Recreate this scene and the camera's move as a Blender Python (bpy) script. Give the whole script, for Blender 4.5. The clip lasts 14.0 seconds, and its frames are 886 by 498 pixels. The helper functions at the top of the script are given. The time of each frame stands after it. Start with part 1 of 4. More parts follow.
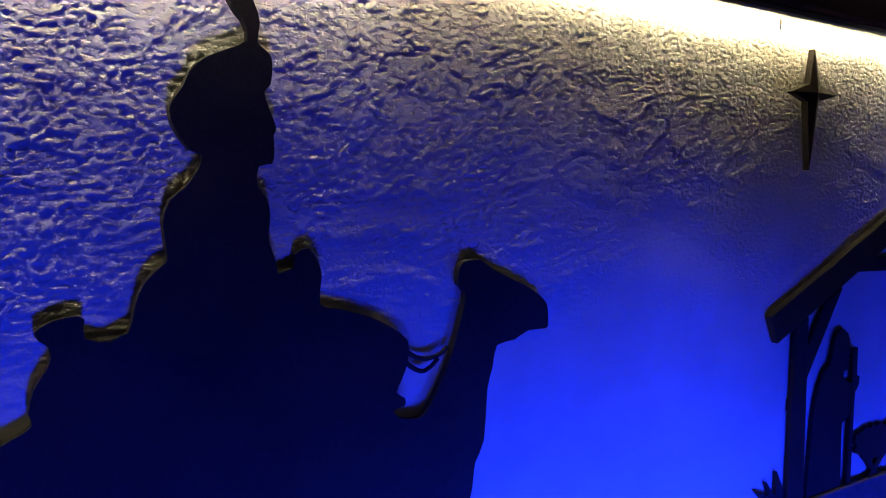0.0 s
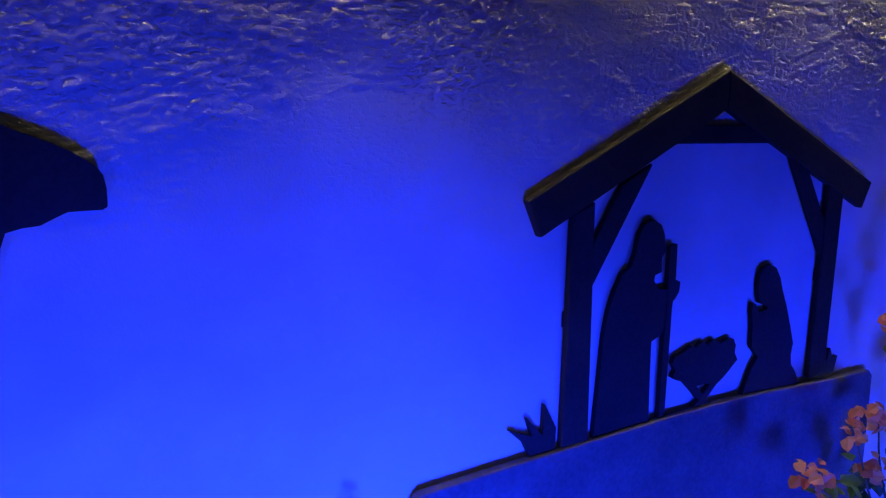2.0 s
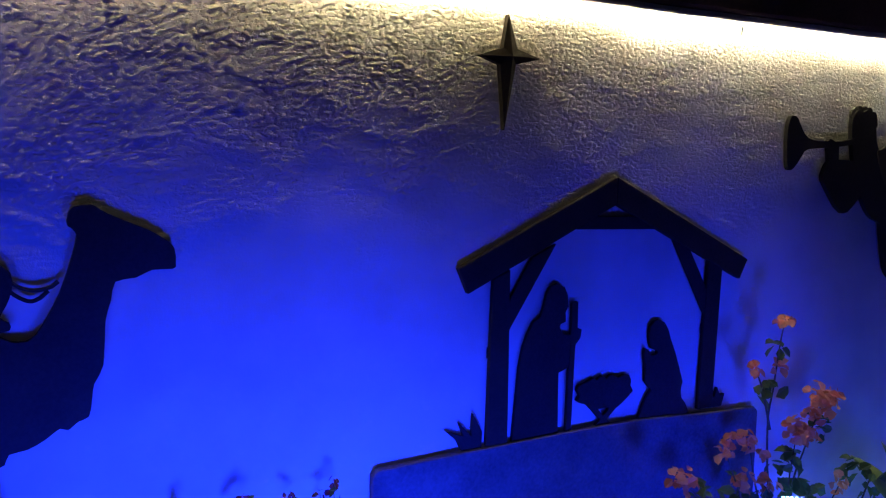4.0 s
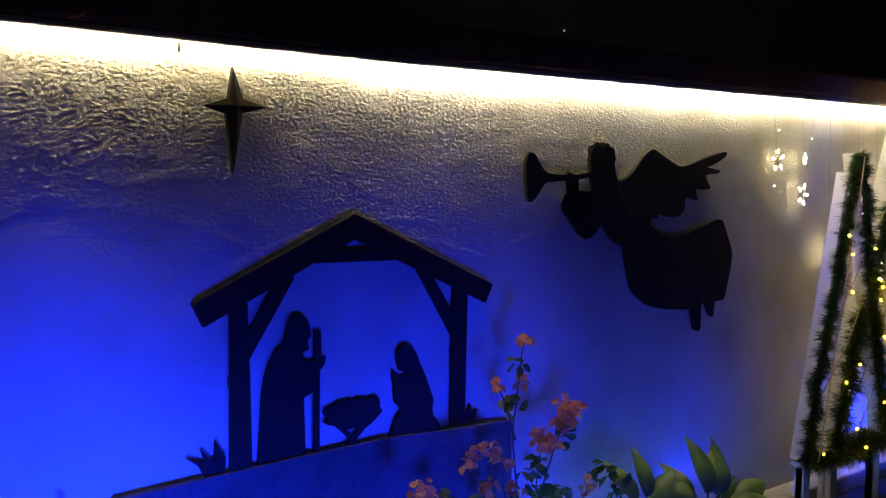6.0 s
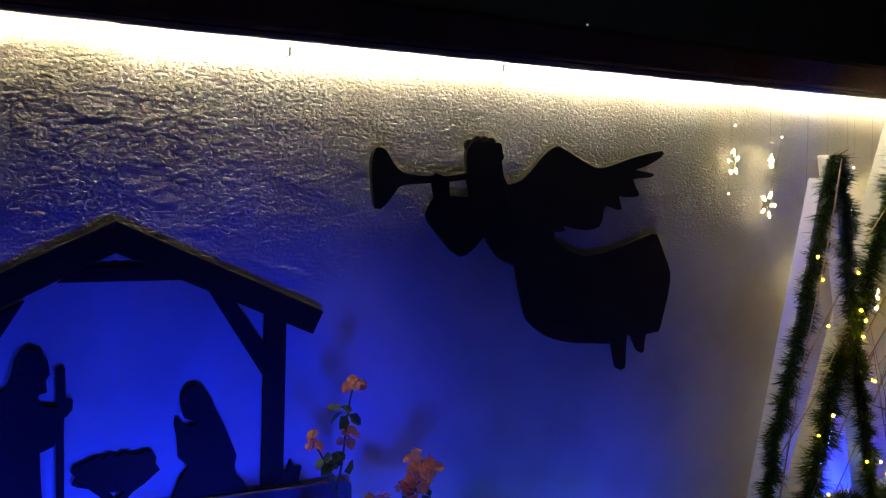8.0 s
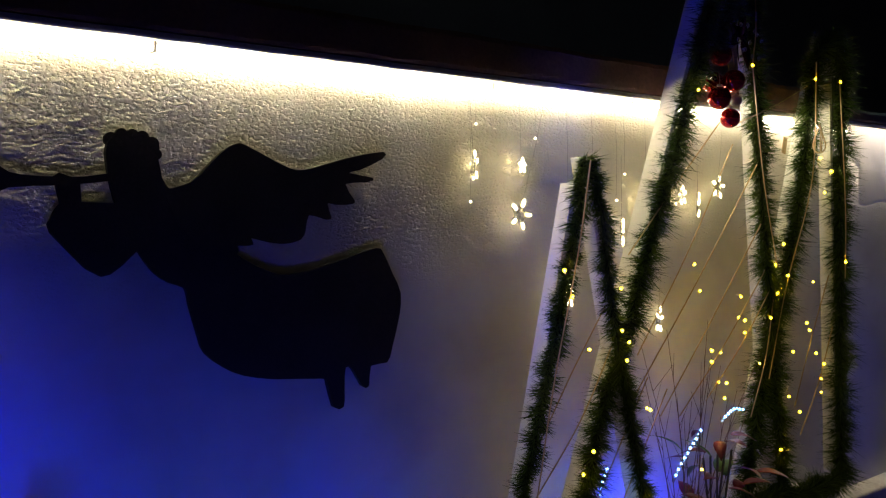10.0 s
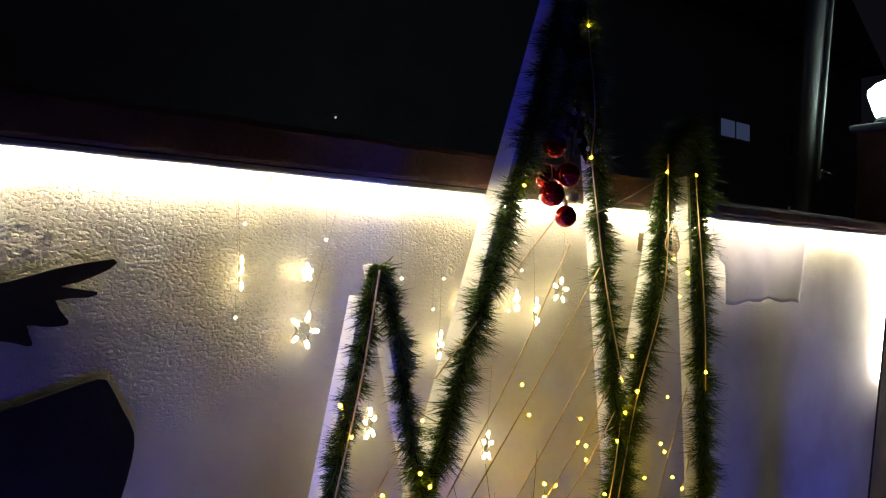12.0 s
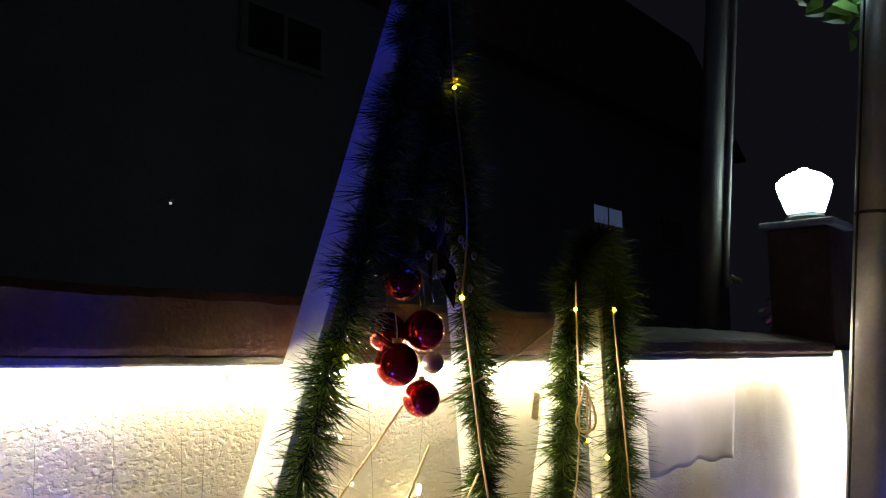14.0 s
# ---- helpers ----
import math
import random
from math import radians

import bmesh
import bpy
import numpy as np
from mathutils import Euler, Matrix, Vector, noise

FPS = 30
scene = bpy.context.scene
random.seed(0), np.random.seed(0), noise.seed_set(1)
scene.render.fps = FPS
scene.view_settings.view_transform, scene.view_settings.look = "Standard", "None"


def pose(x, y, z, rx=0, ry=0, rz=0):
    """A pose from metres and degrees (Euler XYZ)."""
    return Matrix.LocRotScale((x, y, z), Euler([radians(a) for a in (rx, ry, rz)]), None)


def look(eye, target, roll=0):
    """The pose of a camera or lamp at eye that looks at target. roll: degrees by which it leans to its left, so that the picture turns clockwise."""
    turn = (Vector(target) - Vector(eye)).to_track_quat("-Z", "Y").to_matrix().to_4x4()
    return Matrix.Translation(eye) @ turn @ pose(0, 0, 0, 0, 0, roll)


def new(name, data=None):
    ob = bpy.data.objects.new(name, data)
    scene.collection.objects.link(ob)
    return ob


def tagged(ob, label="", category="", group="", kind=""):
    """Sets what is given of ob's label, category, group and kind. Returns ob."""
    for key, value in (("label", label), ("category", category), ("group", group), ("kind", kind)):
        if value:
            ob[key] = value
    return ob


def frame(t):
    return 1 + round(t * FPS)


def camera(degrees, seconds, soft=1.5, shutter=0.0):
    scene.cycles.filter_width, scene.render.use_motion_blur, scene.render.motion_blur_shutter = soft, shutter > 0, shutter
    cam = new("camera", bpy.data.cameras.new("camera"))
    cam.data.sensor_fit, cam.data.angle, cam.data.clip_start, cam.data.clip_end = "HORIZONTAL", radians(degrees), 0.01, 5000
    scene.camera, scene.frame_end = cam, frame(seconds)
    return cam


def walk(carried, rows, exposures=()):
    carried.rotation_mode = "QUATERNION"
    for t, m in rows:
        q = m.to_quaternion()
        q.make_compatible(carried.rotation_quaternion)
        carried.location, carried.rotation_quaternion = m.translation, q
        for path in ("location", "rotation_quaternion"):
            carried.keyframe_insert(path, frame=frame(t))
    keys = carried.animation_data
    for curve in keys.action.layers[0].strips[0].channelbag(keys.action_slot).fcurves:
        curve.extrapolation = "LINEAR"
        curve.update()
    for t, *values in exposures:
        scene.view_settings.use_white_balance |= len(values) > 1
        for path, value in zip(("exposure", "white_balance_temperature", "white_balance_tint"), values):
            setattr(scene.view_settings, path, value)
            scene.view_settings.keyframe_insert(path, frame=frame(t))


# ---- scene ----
cam = camera(55.1, 14.0, soft=1.2)
PATH = [
    (0, (1.257, 0.1, 1.408), (2.362, 1.761, 1.257), 0.4),
    (0.5, (1.515, 0.06, 1.416), (2.57, 1.752, 1.259), 2.4),
    (1, (1.686, 0.066, 1.422), (2.669, 1.803, 1.298), 2.0),
    (1.5, (1.886, 0.139, 1.376), (2.925, 1.828, 1.113), 1.3),
    (2, (2.054, 0.166, 1.303), (3.103, 1.826, 0.926), 0.4),
    (2.2, (2.079, 0.167, 1.315), (3.118, 1.829, 0.921), 0.3),
    (4.3, (1.902, -0.621, 1.417), (2.844, 1.129, 1.196), 1.1),
    (4.5, (1.898, -0.708, 1.43), (2.836, 1.045, 1.211), 1.0),
    (5, (1.894, -0.867, 1.439), (2.826, 0.893, 1.259), 0.7),
    (5.5, (2.003, -0.901, 1.451), (3.04, 0.804, 1.305), 0.6),
    (6, (2.204, -0.849, 1.444), (3.351, 0.781, 1.271), 0.0),
    (6.5, (2.417, -0.827, 1.46), (3.633, 0.746, 1.244), -0.5),
    (7, (2.673, -0.85, 1.448), (3.814, 0.783, 1.266), 0.4),
    (7.5, (2.873, -0.786, 1.439), (3.917, 0.91, 1.262), 0.8),
    (8, (3.044, -0.739, 1.442), (4.065, 0.973, 1.274), 0.8),
    (8.5, (3.236, -0.821, 1.434), (4.371, 0.814, 1.241), 0.4),
    (10.8, (4.035, -0.652, 1.346), (5.245, 0.94, 1.352), -0.6),
    (11, (4.108, -0.644, 1.371), (5.292, 0.967, 1.414), 0.3),
    (11.5, (4.262, -0.668, 1.445), (5.456, 0.933, 1.554), 1.1),
    (12, (4.334, -0.65, 1.508), (5.665, 0.842, 1.572), 0.8),
    (12.5, (4.373, -0.579, 1.609), (5.858, 0.758, 1.687), -0.1),
    (13, (4.523, -0.364, 1.67), (6.079, 0.888, 1.787), -1.3),
    (13.5, (4.855, -0.194, 1.724), (6.399, 1.061, 1.926), -0.4),
    (14, (5.171, 0.009, 1.775), (6.695, 1.279, 2.027), -0.3),
]
# the clip's camera opens up as it turns to the dark end of the wall
BRIGHTEN = [(0.0, 0.0), (1.0, 0.05), (1.5, 0.3), (2.0, 0.55), (2.2, 0.55), (4.3, 0.12), (6.5, 0.08), (8.5, -0.08), (11.0, 0.0), (11.5, 0.38), (12.0, 0.62), (12.5, 0.82), (13.5, 0.90), (14.0, 0.90)]
walk(cam, [(t, look(eye, target, roll)) for t, eye, target, roll in PATH], BRIGHTEN)

# ---- light ----
world = bpy.data.worlds.new("night")
scene.world = world
world.use_nodes = True
world.node_tree.nodes["Background"].inputs[0].default_value = (0.22, 0.22, 0.34, 1)
world.node_tree.nodes["Background"].inputs[1].default_value = 0.010

WALL_Y = 1.28      # face of the plastered wall
STRIP_Z = 1.748    # rope light under the coping


def flood(x, y, z, target, watts, wide=120.0):
    lamp = bpy.data.lights.new("blue_flood_lamp", "SPOT")
    lamp.spot_size, lamp.spot_blend, lamp.shadow_soft_size = radians(wide), 1.0, 0.16
    lamp.energy, lamp.color = watts, (0.006, 0.024, 1.0)
    ob = new("blue_flood_lamp", lamp)
    ob.matrix_world = look((x, y, z), target)
    return ob


# place, aim, watts, beam
FLOODS = [
    ((1.45, 0.20, 0.12), (1.45, 1.28, 0.46), 130.0, 96.0),
    ((2.46, 0.20, 0.12), (2.46, 1.28, 0.36), 290.0, 84.0),
    ((3.62, 0.16, 0.12), (3.55, 1.28, 0.42), 100.0, 82.0),
    ((4.45, 0.30, 0.12), (4.45, 1.28, 0.40), 12.0, 112.0),
    ((3.99, 1.10, 0.25), (3.96, 1.28, 0.62), 3.5, 150.0),
    # unseen narrow spot, added to turn the tall tree's upper planks blue
    ((4.72, 0.70, 0.10), (6.38, 1.15, 2.22), 130.0, 27.0),
    ((4.83, 1.13, 0.16), (4.85, 1.28, 0.34), 6.0, 140.0),
    ((6.02, 1.11, 0.12), (6.10, 1.28, 0.42), 60.0, 130.0),
    # unseen flood, added to lift the dark wall between trees and pillar
    ((8.55, 0.20, 0.12), (8.25, 1.28, 0.80), 9.0, 125.0),
    ((10.9, 0.30, 0.17), (10.9, 1.28, 1.10), 9.0, 140.0),
]
for place, target, watts, wide in FLOODS:
    flood(*place, target, watts, wide)

# ---- materials ----


def nodes_of(name):
    m = bpy.data.materials.new(name)
    m.use_nodes = True
    t = m.node_tree
    return m, t, t.nodes["Principled BSDF"]


def surface(name, dark, light, rough=0.6, metal=0.0, scale=8.0, fine=90.0, bump=0.15, depth=0.01, per_object=0.0, spec=0.5):
    """Colour that wanders between two tones at a coarse and a fine scale, with a fine relief."""
    m, t, b = nodes_of(name)
    co = t.nodes.new("ShaderNodeTexCoord")
    big, small = t.nodes.new("ShaderNodeTexNoise"), t.nodes.new("ShaderNodeTexNoise")
    for n, s, d in ((big, scale, 4), (small, fine, 6)):
        n.inputs["Scale"].default_value, n.inputs["Detail"].default_value = s, d
        t.links.new(co.outputs["Object"], n.inputs["Vector"])
    mix = t.nodes.new("ShaderNodeMath")
    mix.operation = "MULTIPLY_ADD"
    mix.inputs[1].default_value = 0.55
    half = t.nodes.new("ShaderNodeMath")
    half.operation = "MULTIPLY"
    half.inputs[1].default_value = 0.45
    t.links.new(small.outputs["Fac"], half.inputs[0])
    t.links.new(big.outputs["Fac"], mix.inputs[0])
    t.links.new(half.outputs[0], mix.inputs[2])
    value = mix.outputs[0]
    if per_object:
        info = t.nodes.new("ShaderNodeObjectInfo")
        add = t.nodes.new("ShaderNodeMath")
        add.operation = "MULTIPLY_ADD"
        add.inputs[1].default_value = per_object
        t.links.new(info.outputs["Random"], add.inputs[0])
        t.links.new(value, add.inputs[2])
        value = add.outputs[0]
    ramp = t.nodes.new("ShaderNodeValToRGB")
    ramp.color_ramp.elements[0].position, ramp.color_ramp.elements[0].color = 0.32, (*dark, 1)
    ramp.color_ramp.elements[1].position, ramp.color_ramp.elements[1].color = 0.68, (*light, 1)
    t.links.new(value, ramp.inputs[0])
    t.links.new(ramp.outputs[0], b.inputs["Base Color"])
    b.inputs["Roughness"].default_value, b.inputs["Metallic"].default_value = rough, metal
    b.inputs["Specular IOR Level"].default_value = spec
    bp = t.nodes.new("ShaderNodeBump")
    bp.inputs["Strength"].default_value, bp.inputs["Distance"].default_value = bump, depth
    t.links.new(small.outputs["Fac"], bp.inputs["Height"])
    t.links.new(bp.outputs[0], b.inputs["Normal"])
    return m


def glow(name, colour, strength):
    m, t, b = nodes_of(name)
    b.inputs["Base Color"].default_value = (*colour, 1)
    b.inputs["Emission Color"].default_value = (*colour, 1)
    b.inputs["Emission Strength"].default_value = strength
    return m


def needle_material(name, dark, light, rough=0.45, sheer=0.0):
    m, t, b = nodes_of(name)
    g = t.nodes.new("ShaderNodeNewGeometry")
    ramp = t.nodes.new("ShaderNodeValToRGB")
    ramp.color_ramp.elements[0].color = (*dark, 1)
    ramp.color_ramp.elements[1].color = (*light, 1)
    t.links.new(g.outputs["Random Per Island"], ramp.inputs[0])
    t.links.new(ramp.outputs[0], b.inputs["Base Color"])
    b.inputs["Roughness"].default_value = rough
    if sheer:
        behind, mix = t.nodes.new("ShaderNodeBsdfTranslucent"), t.nodes.new("ShaderNodeMixShader")
        mix.inputs[0].default_value = sheer
        t.links.new(ramp.outputs[0], behind.inputs["Color"])
        t.links.new(b.outputs[0], mix.inputs[1])
        t.links.new(behind.outputs[0], mix.inputs[2])
        t.links.new(mix.outputs[0], t.nodes["Material Output"].inputs["Surface"])
    return m


def stucco_material():
    m, t, b = nodes_of("white_stucco")
    co = t.nodes.new("ShaderNodeTexCoord")
    drawn = t.nodes.new("ShaderNodeMapping")
    drawn.inputs["Scale"].default_value = (0.55, 1.0, 1.0)
    t.links.new(co.outputs["Object"], drawn.inputs["Vector"])

    def noise_node(scale, detail, vector, kind="FBM"):
        n = t.nodes.new("ShaderNodeTexNoise")
        n.noise_type = kind
        n.inputs["Scale"].default_value, n.inputs["Detail"].default_value = scale, detail
        t.links.new(vector, n.inputs["Vector"])
        return n.outputs["Fac"]

    def calc(kind, a, c, e=None):
        n = t.nodes.new("ShaderNodeMath")
        n.operation = kind
        for k, v in enumerate((a, c, e)):
            if isinstance(v, float):
                n.inputs[k].default_value = v
            elif v is not None:
                t.links.new(v, n.inputs[k])
        return n.outputs[0]

    stain, grit = noise_node(2.6, 6, co.outputs["Object"]), noise_node(260, 5, co.outputs["Object"])
    crumb = noise_node(150, 6, drawn.outputs[0])
    worm = calc("ABSOLUTE", calc("SUBTRACT", crumb, 0.5), 0.0)
    patch = noise_node(5.0, 3, co.outputs["Object"])
    split = t.nodes.new("ShaderNodeSeparateXYZ")
    t.links.new(co.outputs["Object"], split.inputs[0])
    height = t.nodes.new("ShaderNodeMapRange")
    height.inputs["From Min"].default_value, height.inputs["From Max"].default_value = 1.17, 1.42
    t.links.new(calc("MULTIPLY_ADD", calc("SUBTRACT", patch, 0.5), 0.7, split.outputs["Z"]), height.inputs["Value"])
    far = t.nodes.new("ShaderNodeMapRange")
    far.inputs["From Min"].default_value, far.inputs["From Max"].default_value = 7.8, 5.2
    far.inputs["To Min"].default_value = 0.2
    t.links.new(split.outputs["X"], far.inputs["Value"])
    rough = calc("MULTIPLY", height.outputs[0], far.outputs[0])
    ramp = t.nodes.new("ShaderNodeValToRGB")
    ramp.color_ramp.elements[0].position, ramp.color_ramp.elements[0].color = 0.30, (0.58, 0.54, 0.47, 1)
    ramp.color_ramp.elements[1].position, ramp.color_ramp.elements[1].color = 0.60, (0.76, 0.74, 0.69, 1)
    t.links.new(stain, ramp.inputs[0])
    t.links.new(ramp.outputs[0], b.inputs["Base Color"])
    b.inputs["Roughness"].default_value = 0.85
    b.inputs["Specular IOR Level"].default_value = 0.06
    relief = calc("MULTIPLY_ADD", calc("SUBTRACT", crumb, worm), rough, calc("MULTIPLY", grit, 0.10))
    bp = t.nodes.new("ShaderNodeBump")
    bp.inputs["Strength"].default_value, bp.inputs["Distance"].default_value = 1.0, 0.0065
    t.links.new(relief, bp.inputs["Height"])
    t.links.new(bp.outputs[0], b.inputs["Normal"])
    return m


STUCCO = stucco_material()
BLACK_PLY = surface("black_painted_plywood", (0.016, 0.015, 0.015), (0.034, 0.031, 0.030), 0.75, scale=6, fine=140, bump=0.2, depth=0.002, spec=0.2)
ROOF_PLY = surface("dark_stained_plank", (0.014, 0.012, 0.011), (0.035, 0.028, 0.024), 0.7, scale=9, fine=120, bump=0.3, depth=0.003, spec=0.2)
SLAB_PLY = surface("scuffed_dark_board", (0.085, 0.085, 0.09), (0.16, 0.16, 0.17), 0.85, scale=9, fine=110, bump=0.3, depth=0.004, spec=0.1)
WHITE_BOARD = surface("white_painted_plank", (0.66, 0.64, 0.60), (0.78, 0.77, 0.74), 0.5, scale=5, fine=120, bump=0.15, depth=0.002)
COPING = surface("red_brown_coping", (0.15, 0.075, 0.055), (0.29, 0.15, 0.11), 0.7, scale=7, fine=90, bump=0.4, depth=0.006)
COPING_LIP = surface("cement_lip", (0.42, 0.39, 0.35), (0.60, 0.57, 0.52), 0.85, scale=9, fine=110, bump=0.4, depth=0.005)
PILLAR_BRICK = surface("brown_pillar_plaster", (0.10, 0.045, 0.035), (0.19, 0.09, 0.07), 0.8, scale=9, fine=70, bump=0.4, depth=0.006)
STONE = surface("pale_stone_edging", (0.36, 0.33, 0.28), (0.58, 0.55, 0.49), 0.85, scale=8, fine=60, bump=0.5, depth=0.01)
SOIL = surface("dark_soil", (0.018, 0.013, 0.010), (0.06, 0.045, 0.034), 0.95, scale=6, fine=60, bump=0.8, depth=0.02)
DECK = surface("dark_paving", (0.04, 0.04, 0.042), (0.085, 0.083, 0.08), 0.7, scale=4, fine=50, bump=0.3, depth=0.006)
STEEL = surface("galvanised_steel", (0.36, 0.34, 0.32), (0.50, 0.48, 0.46), 0.38, 0.35, scale=6, fine=90, bump=0.08, depth=0.002)
FAR_STEEL = surface("grey_painted_pole", (0.26, 0.24, 0.22), (0.36, 0.33, 0.30), 0.6, 0.2, scale=6, fine=90, bump=0.1, depth=0.002)
def cloth_material():
    m, t, b = nodes_of("thin_white_cloth")
    b.inputs["Roughness"].default_value = 0.9
    weave = t.nodes.new("ShaderNodeTexNoise")
    weave.inputs["Scale"].default_value, weave.inputs["Detail"].default_value = 7, 6
    ramp = t.nodes.new("ShaderNodeValToRGB")
    ramp.color_ramp.elements[0].color, ramp.color_ramp.elements[1].color = (0.80, 0.79, 0.81, 1), (0.88, 0.87, 0.88, 1)
    t.links.new(weave.outputs["Fac"], ramp.inputs[0])
    t.links.new(ramp.outputs[0], b.inputs["Base Color"])
    through_light, mix = t.nodes.new("ShaderNodeBsdfTranslucent"), t.nodes.new("ShaderNodeMixShader")
    t.links.new(ramp.outputs[0], through_light.inputs["Color"])
    t.links.new(b.outputs[0], mix.inputs[1])
    t.links.new(through_light.outputs[0], mix.inputs[2])
    t.links.new(mix.outputs[0], t.nodes["Material Output"].inputs["Surface"])
    return m


CLOTH = cloth_material()
CARD = surface("brown_card_tag", (0.30, 0.22, 0.12), (0.40, 0.30, 0.18), 0.8, scale=20, fine=120)
BLACK_PLASTIC = surface("black_plastic", (0.012, 0.012, 0.012), (0.03, 0.03, 0.03), 0.5, scale=20, fine=120)
WIRE = surface("copper_wire", (0.42, 0.29, 0.12), (0.62, 0.46, 0.22), 0.45, 0.4, scale=20, fine=150)
TWIG = surface("dry_twig", (0.10, 0.065, 0.035), (0.22, 0.15, 0.09), 0.8, scale=20, fine=150)
RED_BALL = surface("glossy_red_bauble", (0.32, 0.012, 0.010), (0.42, 0.02, 0.016), 0.08, 0.75, scale=6, fine=40, bump=0.0)
GREY_BALL = surface("matt_grey_bauble", (0.20, 0.19, 0.20), (0.28, 0.27, 0.28), 0.3, 0.6, scale=6, fine=60, bump=0.02)
RED_LEAF = surface("red_foil_leaf", (0.10, 0.008, 0.014), (0.20, 0.018, 0.024), 0.4, 0.1, scale=20, fine=80)
NEEDLE = needle_material("green_tinsel", (0.006, 0.022, 0.006), (0.12, 0.185, 0.038), 0.22, 0.22)
STEM = surface("green_brown_stem", (0.05, 0.06, 0.02), (0.12, 0.10, 0.05), 0.7, scale=20, fine=120)
LEAF = surface("broad_green_leaf", (0.07, 0.15, 0.03), (0.16, 0.28, 0.06), 0.4, scale=14, fine=90, bump=0.2, depth=0.003, per_object=0.15)
BRACT = needle_material("orange_bract", (0.78, 0.26, 0.09), (0.92, 0.48, 0.22), 0.6, 0.45)
SMALL_LEAF = needle_material("small_leaf", (0.04, 0.10, 0.02), (0.14, 0.25, 0.05), 0.45, 0.3)
PINK = needle_material("magenta_bract", (0.50, 0.06, 0.22), (0.65, 0.12, 0.35), 0.6)
# one kind of rope; each run's strength is set by the wall brightness wanted
STRIP = glow("warm_white_rope_light", (1.0, 0.87, 0.55), 60.0)
STRIP_END = glow("bright_rope_light", (1.0, 0.92, 0.72), 260.0)
STRIP_STRONG = glow("strong_rope_light", (1.0, 0.87, 0.56), 88.0)
STRIP_DIM = glow("dim_rope_light", (1.0, 0.84, 0.48), 27.0)
STRIP_WEAK = glow("weak_rope_light", (1.0, 0.84, 0.48), 40.0)
# turned up to brighten the wall below the cloth
STRIP_LOW = glow("covered_rope_light", (1.0, 0.90, 0.74), 150.0)
BULB = glow("warm_yellow_bulb", (1.0, 0.64, 0.0062), 95.0)
STAR_LED = glow("warm_white_led", (1.0, 0.84, 0.42), 16.0)
BLUE_LED = glow("blue_white_led", (0.12, 0.32, 1.0), 40.0)
COOL_LED = glow("cool_white_led", (0.55, 0.85, 1.0), 25.0)
GLOBE = glow("cool_white_globe", (0.72, 1.0, 0.98), 9.0)
FAR_BULB = glow("far_lamp_bulb", (0.75, 0.9, 1.0), 0.30)
WINDOW_GLOW = glow("far_window_light", (0.28, 0.40, 0.80), 0.05)

# ---- building tools ----


def part(name, bm, material, parent=None, label="", smooth=False):
    me = bpy.data.meshes.new(name)
    bm.to_mesh(me)
    bm.free()
    me.materials.append(material)
    if smooth:
        me.polygons.foreach_set("use_smooth", [True] * len(me.polygons))
    ob = new(name, me)
    if parent:
        ob.parent = parent
    if label:
        ob["label"] = label
    return ob


def thing(name, label, category, at=(0, 0, 0), group="", kind=""):
    ob = new(name)
    ob.location = at
    return tagged(ob, label, category, group, kind)


def soften(ob, width=0.003, segments=2):
    mod = ob.modifiers.new("bevel", "BEVEL")
    mod.width, mod.segments, mod.limit_method, mod.angle_limit = width, segments, "ANGLE", radians(40)
    return ob


def add_box(bm, x0, x1, y0, y1, z0, z1):
    m = Matrix.LocRotScale(((x0 + x1) / 2, (y0 + y1) / 2, (z0 + z1) / 2), None, (x1 - x0, y1 - y0, z1 - z0))
    bmesh.ops.create_cube(bm, size=1, matrix=m)
    return bm


def box(x0, x1, y0, y1, z0, z1):
    return add_box(bmesh.new(), x0, x1, y0, y1, z0, z1)


def rounded(points, steps=3):
    """A closed outline made smooth (Catmull-Rom)."""
    n, out = len(points), []
    for i in range(n):
        p = [Vector(points[(i + k) % n]) for k in (-1, 0, 1, 2)]
        for s in range(steps):
            t = s / steps
            out.append(0.5 * (2 * p[1] + (p[2] - p[0]) * t + (2 * p[0] - 5 * p[1] + 4 * p[2] - p[3]) * t * t + (3 * p[1] - p[0] - 3 * p[2] + p[3]) * t ** 3))
    return out


def add_plate(bm, outline, front, thick):
    """A plate cut along an outline in x and z."""
    face = bm.faces.new([bm.verts.new((p[0], front, p[1])) for p in outline])
    made = bmesh.ops.extrude_face_region(bm, geom=[face])["geom"]
    bmesh.ops.translate(bm, vec=(0, thick, 0), verts=[v for v in made if isinstance(v, bmesh.types.BMVert)])
    bmesh.ops.recalc_face_normals(bm, faces=bm.faces[:])
    return bm


def plate(outline, front=1.252, thick=0.02):
    return add_plate(bmesh.new(), outline, front, thick)


def add_tube(bm, points, radius, sides=6, taper=1.0):
    pts = [Vector(p) for p in points]
    rings = []
    for i, p in enumerate(pts):
        way = (pts[min(i + 1, len(pts) - 1)] - pts[max(i - 1, 0)]).normalized()
        side = way.cross(Vector((0.3, 1, 0.2))).normalized()
        up = way.cross(side)
        r = radius * (1 + (taper - 1) * i / max(1, len(pts) - 1))
        rings.append([bm.verts.new(p + r * (math.cos(a) * side + math.sin(a) * up)) for a in (2 * math.pi * k / sides for k in range(sides))])
    for a, b in zip(rings, rings[1:]):
        for k in range(sides):
            bm.faces.new((a[k], a[(k + 1) % sides], b[(k + 1) % sides], b[k]))
    bm.faces.new(rings[0][::-1])
    bm.faces.new(rings[-1])
    return bm


